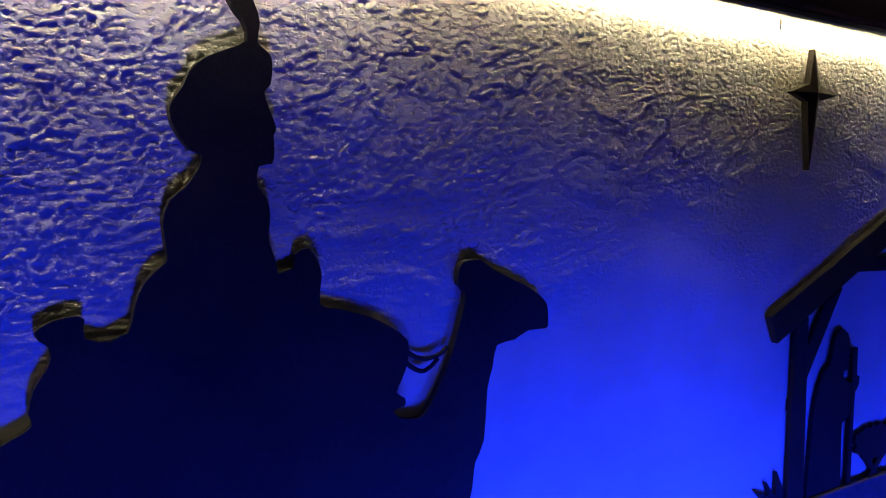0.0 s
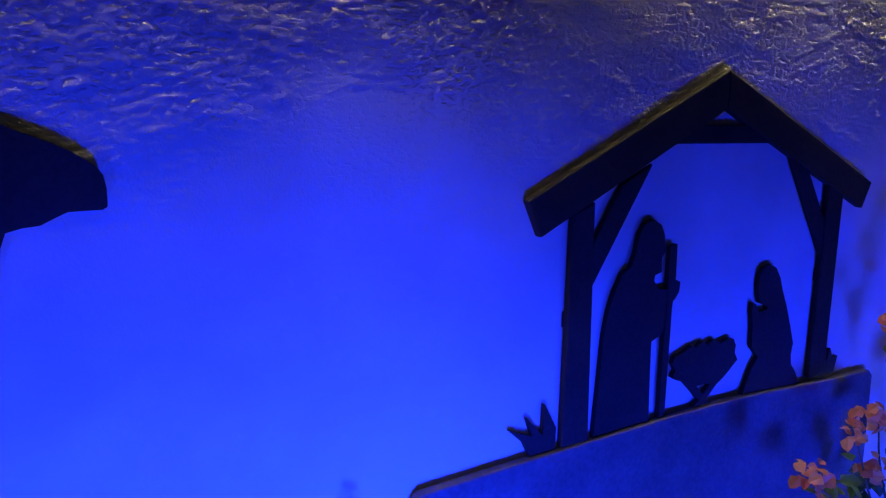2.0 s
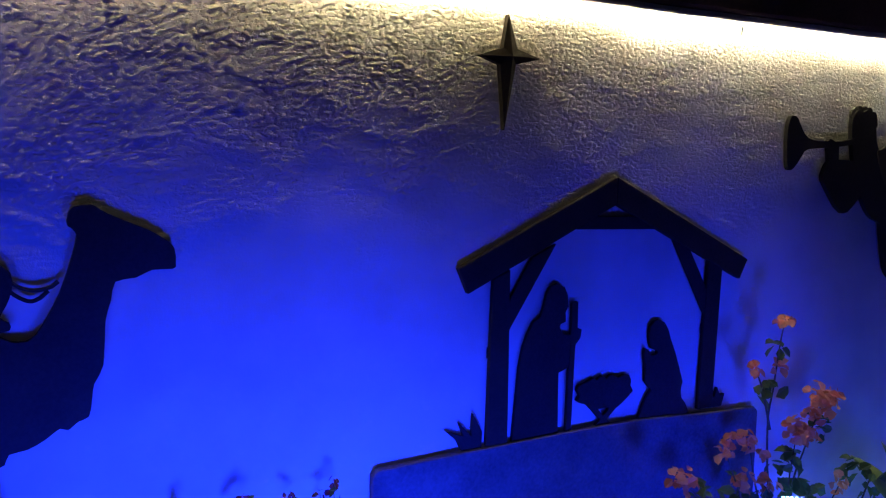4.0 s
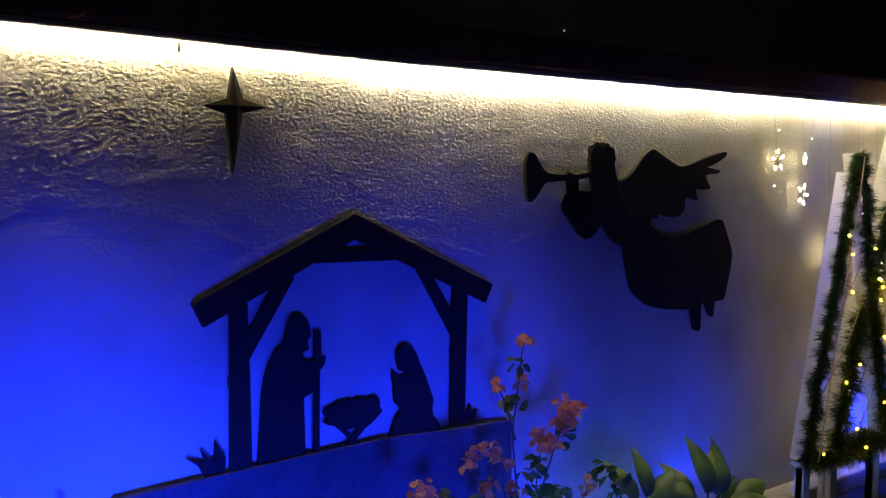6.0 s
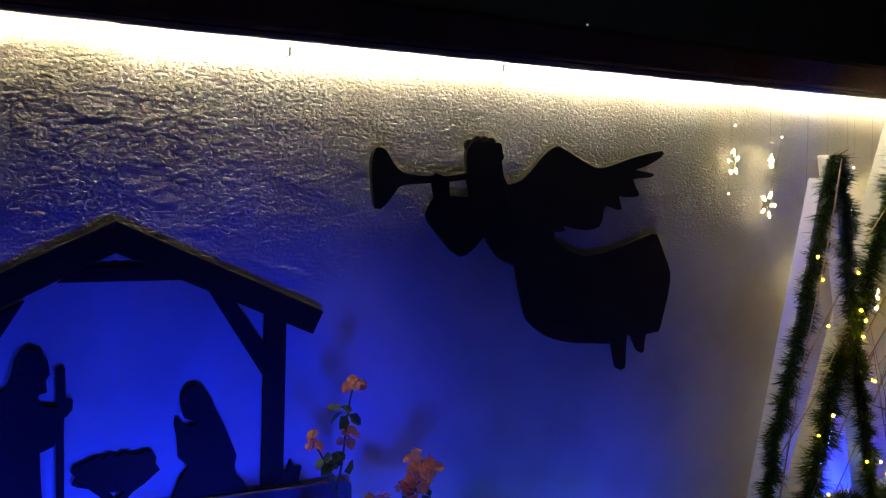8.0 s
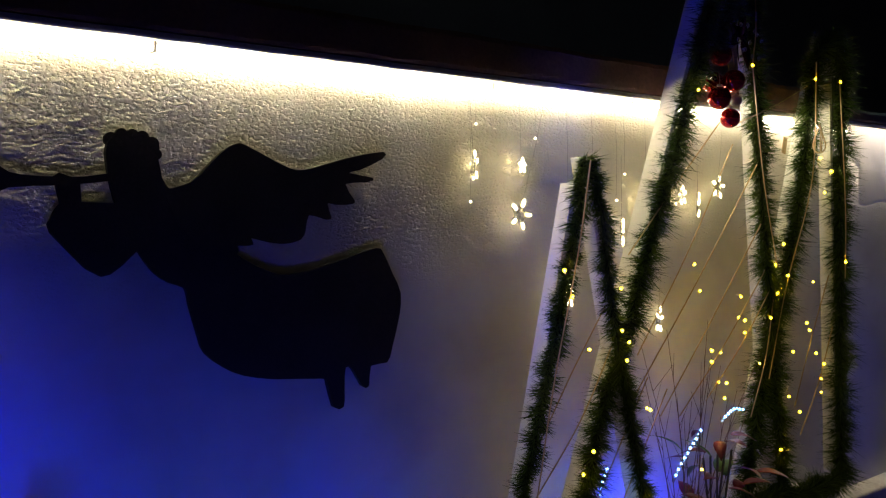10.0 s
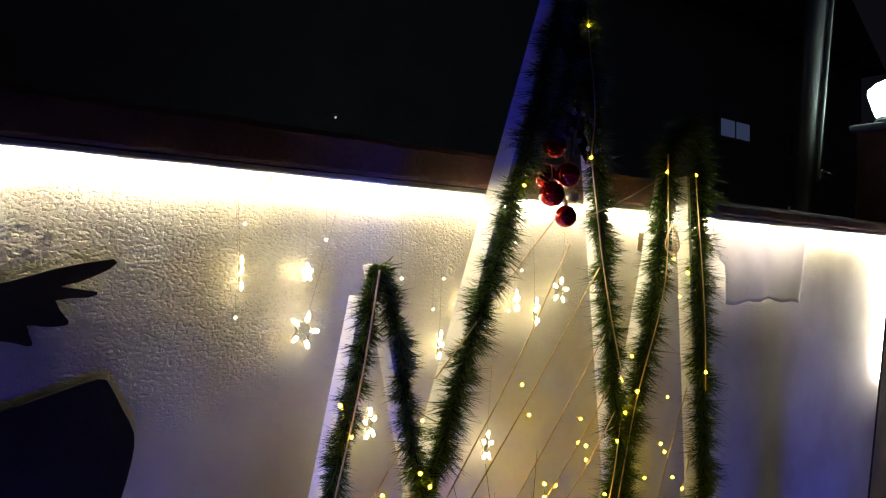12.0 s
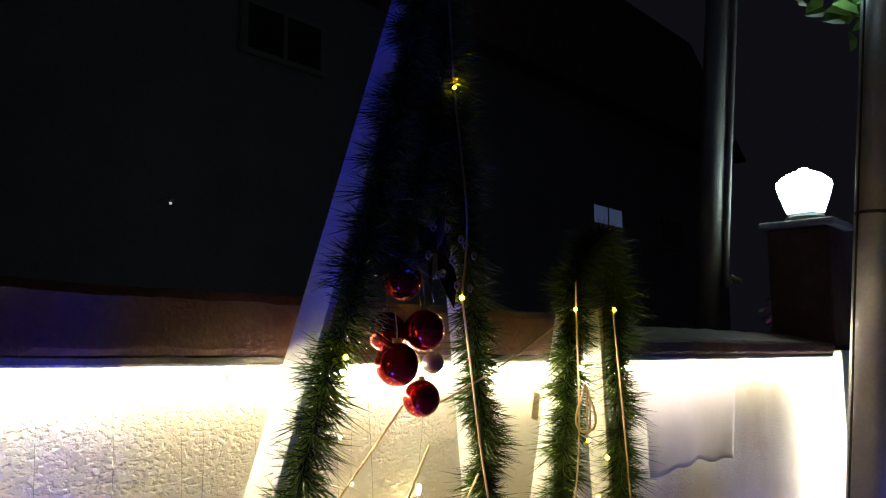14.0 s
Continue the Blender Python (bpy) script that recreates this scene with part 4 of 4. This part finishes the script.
def scatter_leaves(centres, count, size, seed, aspect=0.6, spread=1.0):
    """Many small bent leaves or petals about the given points, in one mesh: (place, radius)."""
    rnd = random.Random(seed)
    verts, faces = [], []
    for place, radius in centres:
        for _ in range(count):
            while True:
                d = Vector((rnd.uniform(-1, 1), rnd.uniform(-1, 1), rnd.uniform(-1, 1)))
                if d.length < 1:
                    break
            p = Vector(place) + d * radius * spread
            n = (d.normalized() * 0.7 + Vector((rnd.uniform(-0.7, 0.7), rnd.uniform(-0.9, 0.3), rnd.uniform(0.1, 1.3)))).normalized()
            u = n.orthogonal().normalized()
            u = Matrix.Rotation(rnd.uniform(0, 6.28), 3, n) @ u
            w = n.cross(u)
            s = size * rnd.uniform(0.7, 1.25)
            k = len(verts)
            for a, b, c in ((0, 0, 0), (0.35, -0.5 * aspect, 0.10), (0.5, 0, -0.06), (0.35, 0.5 * aspect, 0.10), (0.75, -0.36 * aspect, 0.06), (1, 0, -0.12), (0.75, 0.36 * aspect, 0.06)):
                verts.append(p + u * a * s + w * b * s + n * c * s)
            faces += [(k, k + 1, k + 2), (k, k + 2, k + 3), (k + 1, k + 4, k + 2), (k + 2, k + 4, k + 5), (k + 2, k + 5, k + 6), (k + 3, k + 2, k + 6)]
    return verts, faces


def bougainvillea():
    plant = thing("bougainvillea", "flowering shrub with orange papery bracts before the wall", "shrub")
    y = 1.14
    stems = [
        [(3.93, 1.05, 0.03), (3.91, y, 0.35), (3.87, y, 0.62), (3.885, y, 0.75), (3.90, y, 0.87), (3.912, y, 0.925)],
        [(3.95, 1.05, 0.03), (3.99, y, 0.38), (4.04, y, 0.55), (4.10, y, 0.67)],
        [(3.92, 1.04, 0.03), (3.94, y - 0.03, 0.4), (3.97, y - 0.02, 0.60)],
        [(3.91, 1.04, 0.03), (3.85, y, 0.42), (3.80, y, 0.59)],
        [(3.88, y, 0.62), (3.84, y, 0.74), (3.807, y, 0.80)],
        [(3.90, 1.04, 0.03), (3.78, y - 0.02, 0.40), (3.69, y - 0.02, 0.58)],
        [(3.90, 1.03, 0.03), (3.70, y - 0.06, 0.40), (3.60, y - 0.05, 0.47), (3.50, y - 0.05, 0.545)],
        [(3.96, 1.04, 0.03), (4.10, y - 0.03, 0.30), (4.18, y - 0.02, 0.41)],
        [(3.98, 1.04, 0.03), (4.25, y - 0.04, 0.33), (4.33, y - 0.03, 0.44)],
    ]
    for pts in stems:
        part("stem", tube(path(pts, 6), 0.0042, 6, 0.4), STEM, plant)
    flowers = [((3.912, y, 0.932), 0.020, 9), ((3.895, y, 0.805), 0.012, 6), ((4.109, y, 0.685), 0.042, 30), ((4.07, y, 0.64), 0.030, 14), ((3.985, y - 0.02, 0.61), 0.038, 26), ((4.03, y - 0.02, 0.585), 0.025, 12), ((3.807, y, 0.803), 0.011, 5), ((3.685, y - 0.02, 0.590), 0.020, 9), ((3.80, y, 0.600), 0.022, 10), ((3.83, y - 0.01, 0.56), 0.018, 7), ((3.74, y, 0.615), 0.018, 7), ((3.50, y - 0.05, 0.55), 0.034, 18), ((4.18, y - 0.02, 0.415), 0.022, 9), ((3.76, y - 0.02, 0.50), 0.028, 12), ((3.86, y - 0.02, 0.47), 0.025, 10)]
    for k, (place, radius, count) in enumerate(flowers):
        mesh_part("flower", *scatter_leaves([(place, radius)], int(count * 1.6), 0.028, 50 + k, 0.9), BRACT, plant, "orange papery bracts")
    sprigs = [((3.895, y, 0.865), 0.022, 7), ((3.86, y, 0.735), 0.035, 12), ((4.10, y, 0.60), 0.04, 12), ((3.96, y, 0.50), 0.06, 22), ((3.80, y, 0.45), 0.06, 20), ((4.05, y, 0.40), 0.06, 20), ((3.60, y - 0.04, 0.49), 0.035, 10), ((4.27, y - 0.02, 0.42), 0.06, 22), ((3.90, y - 0.04, 0.30), 0.08, 30), ((4.12, y - 0.04, 0.28), 0.07, 26)]
    for k, (place, radius, count) in enumerate(sprigs):
        mesh_part("leaf_sprig", *scatter_leaves([(place, radius)], count, 0.044, 80 + k, 0.7), SMALL_LEAF, plant, "small green leaves")


bougainvillea()


def low_sprig(x, z, seed):
    plant = thing("low_sprig", "thin dark budding twig in the planting bed", "plant", group="low sprigs")
    part("stem", tube(path([(x + 0.03, 1.10, 0.04), (x + 0.02, 1.19, z * 0.5), (x, 1.225, z)], 5), 0.0018, 5, 0.5), STEM, plant)
    mesh_part("bud", *scatter_leaves([((x, 1.225, z), 0.010)], 6, 0.016, seed, 0.8), RED_LEAF, plant, "dark red bud")
    mesh_part("leaf_sprig", *scatter_leaves([((x + 0.012, 1.22, z - 0.02), 0.012)], 3, 0.020, seed + 40, 0.7), SMALL_LEAF, plant)


for k, (x, z) in enumerate(((2.264, 0.665), (2.366, 0.655), (2.381, 0.66), (2.481, 0.645), (2.551, 0.640), (2.581, 0.660))):
    low_sprig(x, z, 20 + k)


def broad_plant(base, leaves):
    plant = thing("broad_leaf_plant", "low plant with broad pointed green leaves", "plant", at=base)
    for k, (dx, dy, dz, yaw, pitch, length, width) in enumerate(leaves):
        leaf = curled_leaf(length, width, 0.35, LEAF, "leaf", plant, 8)
        put_leaf(leaf, (dx, dy, dz), yaw, pitch, (48 + 12 * math.sin(k * 2.3)) * math.cos(radians(yaw)))
        part("stalk", tube([(0, 0, 0), (dx * 0.6, dy * 0.6, dz * 0.6), (dx, dy, dz)], 0.0035, 5), STEM, plant)


broad_plant((4.66, 1.02, 0.05), [
    (-0.05, 0, 0.27, 178, 16, 0.20, 0.085), (0.02, 0.0, 0.26, 75, 74, 0.21, 0.105), (0.06, -0.01, 0.25, 35, 66, 0.18, 0.10), (0.10, 0, 0.22, 5, 15, 0.20, 0.10),
    (0.05, -0.06, 0.20, 335, 20, 0.19, 0.10), (-0.05, -0.06, 0.20, 195, 10, 0.18, 0.095), (0.13, 0.02, 0.28, 60, 80, 0.16, 0.045), (0.0, -0.07, 0.17, 245, 5, 0.16, 0.095), (0.16, -0.02, 0.20, 350, 28, 0.18, 0.09), (-0.02, 0.04, 0.22, 110, 60, 0.17, 0.09), (0.12, -0.06, 0.17, 320, 12, 0.18, 0.095)])
broad_plant((4.36, 1.04, 0.05), [
    (-0.03, 0, 0.30, 130, 62, 0.17, 0.075), (0.02, 0, 0.31, 60, 70, 0.17, 0.08), (0.04, -0.02, 0.29, 10, 35, 0.17, 0.08), (-0.02, -0.04, 0.25, 190, 30, 0.16, 0.075), (0.05, -0.04, 0.22, 330, 20, 0.15, 0.075)])

# ---- blue rope lights and flood fixtures ----


def dotted_rope(points, name_label, step=0.017, r=0.0042):
    top = thing("blue_rope_light", name_label, "rope light", group="blue rope lights")
    line = path(points, 14)
    part("tube", tube(line, 0.0050, 6), CLEAR, top, "clear plastic tube")
    run, last = 0.0, line[0]
    for p in line[1:]:
        run += (p - last).length
        last = p
        if run > step:
            run = 0.0
            part("led", add_ball(bmesh.new(), p + Vector((0, -0.003, 0.004)), r, 1), BLUE_LED, top, smooth=True)
    return top


dotted_rope([(3.86, 1.08, 0.44), (3.95, 1.08, 0.42), (4.10, 1.08, 0.37), (4.38, 1.07, 0.31), (4.60, 1.05, 0.20), (4.83, 0.98, 0.10)], "blue-white dotted rope light draped through the planting")
dotted_rope([(4.83, 0.97, 0.10), (5.05, 0.96, 0.07), (5.21, 0.98, 0.075), (5.30, 0.99, 0.08)], "blue-white dotted rope light lying on the ground")
dotted_rope([(6.06, 1.05, 0.47), (6.10, 1.05, 0.52), (6.195, 1.05, 0.606), (6.22, 1.06, 0.62)], "blue-white dotted rope light among red leaves")
dotted_rope([(6.33, 1.05, 0.635), (6.36, 1.05, 0.652), (6.40, 1.05, 0.665), (6.451, 1.05, 0.655)], "blue-white dotted rope light among red leaves")
dotted_rope([(5.77, 1.16, 0.33), (5.80, 1.16, 0.40), (5.86, 1.16, 0.53)], "blue-white dotted rope light behind the small tree")
dotted_rope([(6.00, 1.0, 0.10), (6.08, 0.99, 0.12), (6.17, 1.0, 0.15), (6.26, 1.02, 0.19)], "blue-white dotted rope light coiled under the trees")


def fixture(place, target):
    top = thing("flood_fixture", "small black floodlight with a blue lens on the ground", "floodlight", at=(place[0], place[1], 0), group="blue floodlights")
    way = (Vector(target) - Vector(place)).normalized()
    turn = way.to_track_quat("-Z", "Y").to_matrix().to_4x4()
    body = soften(part("housing", box(-0.05, 0.05, -0.035, 0.035, 0.028, 0.06), BLACK_PLASTIC, top), 0.004)
    body.matrix_local = Matrix.Translation((0, 0, place[2])) @ turn
    part("stake", tube([(0, 0, 0), (0, 0, max(0.02, place[2] - 0.03))], 0.008, 8), BLACK_PLASTIC, top)


# every lamp gets a body, the added ones at x 4.72 and 8.55 included
for place, target, watts, wide in FLOODS:
    fixture(place, target)

# ---- red pot plant and twigs under the tall tree ----


def poinsettia():
    plant = thing("poinsettia", "dark red leafy plant in a pot under the tall tree", "plant", at=(6.22, 0.99, 0))
    part("pot", lathe([(0.07, 0.0), (0.095, 0.16), (0.105, 0.17), (0.105, 0.19), (0.09, 0.19), (0.085, 0.17)], 20), BLACK_PLASTIC, plant, "dark plastic pot", smooth=False)
    rnd = random.Random(9)
    for k in range(46):
        a, h = rnd.uniform(0, 360), rnd.uniform(0.24, 0.62)
        r = rnd.uniform(0.02, 0.14) * (1.1 - abs(h - 0.42) * 1.5)
        leaf = curled_leaf(rnd.uniform(0.07, 0.11), rnd.uniform(0.035, 0.05), 0.4, RED_LEAF if rnd.random() < 0.62 else LEAF, "leaf", plant, 5)
        put_leaf(leaf, (r * math.cos(radians(a)), r * math.sin(radians(a)), h), a, rnd.uniform(-20, 50), rnd.uniform(-30, 30))
    for k in range(5):
        part("stem", tube([(0, 0, 0.18), (0.02 * (k - 2), 0.01 * (k % 2), 0.35), (0.04 * (k - 2), 0, 0.55)], 0.004, 5), STEM, plant)


poinsettia()


def twigs():
    top = thing("dry_twigs", "bunch of thin dry twigs fanning out under the trees", "twigs", at=(6.12, 1.03, 0.02))
    rnd = random.Random(12)
    for k in range(16):
        lean = rnd.uniform(-0.25, 0.42)
        h = rnd.uniform(0.55, 1.0)
        pts = [(rnd.uniform(-0.05, 0.05), rnd.uniform(-0.02, 0.03), 0), (lean * 0.4, rnd.uniform(-0.02, 0.04), h * 0.5), (lean * 0.9 + rnd.uniform(-0.04, 0.04), rnd.uniform(-0.03, 0.06), h)]
        line = path(pts, 6)
        part("twig", tube(line, 0.0022, 5, 0.35), TWIG, top)
        for q in (5, 8, 10):
            p = line[q]
            part("twig", tube([p, p + Vector((rnd.uniform(-0.07, 0.09), rnd.uniform(-0.02, 0.02), rnd.uniform(0.05, 0.12)))], 0.0012, 4, 0.4), TWIG, top)


twigs()

# ---- wall end: pillar, lantern, poles ----
pillar = thing("gate_pillar", "red-brown plastered gate pillar at the wall end", "pillar", at=(9.76, 1.36, 0))
soften(part("shaft", box(-0.155, 0.155, -0.15, 0.155, 1.80, 2.42), PILLAR_BRICK, pillar), 0.012, 3)
# the white block under the shaft stands in for the wall's return
soften(part("wall_return", box(-0.19, 0.175, -0.185, 0.175, 0, 1.7995), WHITE_BOARD, pillar, "white plastered return of the wall end under the shaft"), 0.012, 3)
soften(part("cap", box(-0.185, 0.185, -0.185, 0.185, 2.42, 2.455), COPING_LIP, pillar, "pale cement cap"), 0.010, 3)
lantern = thing("lantern", "glowing cool white globe lantern on the gate pillar", "lantern", at=(9.76, 1.36, 2.455))
part("collar", lathe([(0.10, 0), (0.10, 0.03), (0.088, 0.045), (0.088, 0.05)], 24), BLACK_PLASTIC, lantern, "dark collar")
part("globe", lathe([(0.080, 0.05), (0.092, 0.06), (0.108, 0.10), (0.128, 0.16), (0.139, 0.20), (0.134, 0.228), (0.102, 0.255), (0.055, 0.276), (0.028, 0.284), (0.024, 0.295), (0.001, 0.30)], 10), GLOBE, lantern, "fluted white globe", smooth=True)

post = thing("steel_pole", "thick grey steel pole leaning slightly before the wall end", "pole", at=(8.25, 0.88, 0))
post.rotation_euler = (0.076, 0.057, 0)
part("shaft", lathe([(0.080, 0), (0.080, 4.6), (0.068, 4.62)], 32), STEEL, post, smooth=True)
part("band", lathe([(0.0803, 2.26), (0.0820, 2.263), (0.0820, 2.269), (0.0803, 2.272)], 32), BLACK_PLASTIC, post, "thin black band")
part("hook", tube([(-0.085, 0.01, 2.60), (-0.13, 0.0, 2.63), (-0.15, 0.0, 2.66)], 0.004, 5), STEEL, post)
part("wire", tube([(-0.09, 0.045, 0.2), (-0.092, 0.048, 2.0), (-0.09, 0.045, 3.6)], 0.004, 5), BLACK_PLASTIC, post, "thin cable up the pole")
part("guy_wire", tube([(0.085, -0.02, 2.12), (0.6, -0.2, 2.75), (1.3, -0.45, 3.7)], 0.004, 5), WIRE, post, "thin slanting wire")

far_post = thing("lamp_pole", "grey painted pole rising behind the wall", "pole", at=(9.40, 1.93, 0))
far_post.rotation_euler = (0.062, 0.047, 0)
part("shaft", lathe([(0.066, 0), (0.066, 5.2), (0.05, 5.22)], 24), FAR_STEEL, far_post, smooth=True)
part("conduit", tube(path([(0.02, -0.085, 5.0), (0.02, -0.085, 3.5), (0.02, -0.085, 2.25), (0.05, -0.10, 2.20), (0.13, -0.12, 2.185)], 6), 0.016, 8), FAR_STEEL, far_post, "thin grey conduit with a bent foot", smooth=True)

# ---- garden past the pillar ----
hedge = thing("fairy_lit_shrub", "dark shrub hung with cool white fairy lights", "shrub", at=(10.35, 1.02, 0))
part("stem", tube([(0, 0, 0), (0.02, 0, 0.7), (-0.03, 0, 1.3)], 0.014, 6, 0.5), STEM, hedge)
mesh_part("crown", *scatter_leaves([((-0.3, 0, 1.45), 0.10), ((-0.1, 0.02, 1.50), 0.12), ((0.15, 0, 1.42), 0.14), ((0.4, 0, 1.45), 0.16), ((0.1, 0, 1.25), 0.16)], 90, 0.05, 31, 0.6), SMALL_LEAF, hedge)
for k, (x, z) in enumerate(((-0.55, 1.54), (-0.42, 1.53), (-0.30, 1.525), (-0.15, 1.54), (0.0, 1.555), (0.2, 1.565), (0.02, 1.29), (0.22, 1.24), (0.4, 1.17), (0.5, 1.30))):
    part("led", add_ball(bmesh.new(), (x, -0.09, z), 0.009, 2), COOL_LED, hedge, smooth=True)
part("wire", tube(path([(-0.55, -0.085, 1.54), (-0.3, -0.085, 1.52), (0.2, -0.085, 1.56)], 8), 0.002, 5), BLACK_PLASTIC, hedge)
part("wire", tube(path([(-0.10, -0.085, 1.36), (0.02, -0.085, 1.285), (0.4, -0.085, 1.165)], 8), 0.002, 5), COPING_LIP, hedge)
pinks = thing("pink_bougainvillea", "shrub with magenta bracts above the far wall", "shrub", at=(10.7, 1.75, 0))
part("stem", tube([(0, 0, 0), (0.03, 0, 1.0), (0, 0, 2.0)], 0.014, 6, 0.4), STEM, pinks)
mesh_part("flower", *scatter_leaves([((0.0, 0, 2.08), 0.12), ((-0.2, 0, 2.0), 0.09), ((0.3, 0, 1.98), 0.14)], 40, 0.06, 33, 0.85), PINK, pinks)
mesh_part("crown", *scatter_leaves([((0.0, 0, 2.0), 0.2), ((0.3, 0, 1.95), 0.2)], 60, 0.06, 34, 0.6), SMALL_LEAF, pinks)

bench = thing("garden_bench", "weathered grey wooden bench in the blue light", "bench", at=(9.75, 0.86, 0))
for x in (-0.22, 0.55):
    for y in (-0.12, 0.16):
        soften(part("leg", box(x - 0.03, x + 0.03, y - 0.03, y + 0.03, 0, 1.06), FAR_STEEL, bench), 0.004)
for y in (-0.12, -0.02, 0.08, 0.17):
    soften(part("slat", box(-0.30, 0.64, y - 0.04, y + 0.04, 1.061, 1.085), FAR_STEEL, bench), 0.003)
soften(part("rail", box(-0.22, 0.55, -0.135, -0.105, 0.66, 0.74), FAR_STEEL, bench), 0.003)

# leaves hanging into view beside the pole
bough = thing("hanging_bough", "pale leaves with small leds hanging from the steel pole", "branch", at=(8.13, 0.645, 3.7))
part("stem", tube(path([(0.0, -0.07, 0.0), (0.05, 0.0, 0.25), (0.2, 0.15, 0.05), (0.35, 0.2, -0.55)], 6), 0.006, 6, 0.4), STEM, bough)
part("stem", tube(path([(0.05, 0.0, 0.22), (0.0, 0.15, 0.0), (-0.16, 0.2, -0.65)], 6), 0.005, 6, 0.4), STEM, bough)
for k, (place, radius) in enumerate((((-0.16, 0.2, -0.67), 0.07), ((0.22, 0.2, -0.58), 0.09), ((0.54, 0.2, -0.56), 0.10))):
    mesh_part("leaf_sprig", *scatter_leaves([(place, radius)], 30, 0.09, 35 + k, 0.65), SMALL_LEAF, bough)
for x, z in ((-0.08, -0.65), (0.24, -0.63), (0.58, -0.55), (0.72, -0.51)):
    part("led", add_ball(bmesh.new(), (x, 0.14, z), 0.010, 2), COOL_LED, bough, smooth=True)

# ---- dark houses behind ----
HOUSE = surface("dark_house_plaster", (0.24, 0.22, 0.24), (0.32, 0.30, 0.32), 0.9, scale=1.2, fine=20, bump=0.2, depth=0.01)
house = thing("far_house", "unlit two-storey house with one dim window behind the wall", "house", at=(15.0, 7.2, 0))
part("wall", box(-9, 9, 0.1, 6, 0, 6.2), HOUSE, house)
part("roof", plate([(-9.4, 6.2), (9.4, 6.2), (6.5, 8.2), (-6.5, 8.2)], -0.3, 6.6), COPING, house, "dark tiled roof")


def house_window(x, z, w, h, pane_material):
    win = part("window", box(x - w / 2 - 0.06, x + w / 2 + 0.06, 0.04, 0.099, z - h / 2 - 0.06, z + h / 2 + 0.06), FAR_STEEL, house, "window in a grey frame")
    for s in (-1, 1):
        part("pane", box(x + s * w / 4 - w / 4 + 0.035, x + s * w / 4 + w / 4 - 0.035, 0.03, 0.0395, z - h / 2, z + h / 2), pane_material, win)


DARK_GLASS = surface("dark_window_glass", (0.02, 0.02, 0.025), (0.03, 0.03, 0.04), 0.1, scale=2, fine=20, bump=0.0)
house_window(3.41, 4.22, 1.05, 0.30, WINDOW_GLOW)
for x, z in ((-3.9, 5.35), (6.0, 4.2)):
    house_window(x, z, 1.1, 0.5, DARK_GLASS)
far_lamp = thing("far_wall_lamp", "tiny white wall lamp on the far house", "lamp", at=(9.6, 7.05, 3.2))
part("shade", lathe([(0.035, 0.06), (0.03, 0.09), (0.01, 0.10)], 10), FAR_STEEL, far_lamp)
part("bulb", add_ball(bmesh.new(), (0, 0, 0.03), 0.014, 2), FAR_BULB, far_lamp)
part("bracket", tube([(0, 0, 0.09), (0, 0.15, 0.10), (0, 0.249, 0.08)], 0.008, 5), FAR_STEEL, far_lamp)
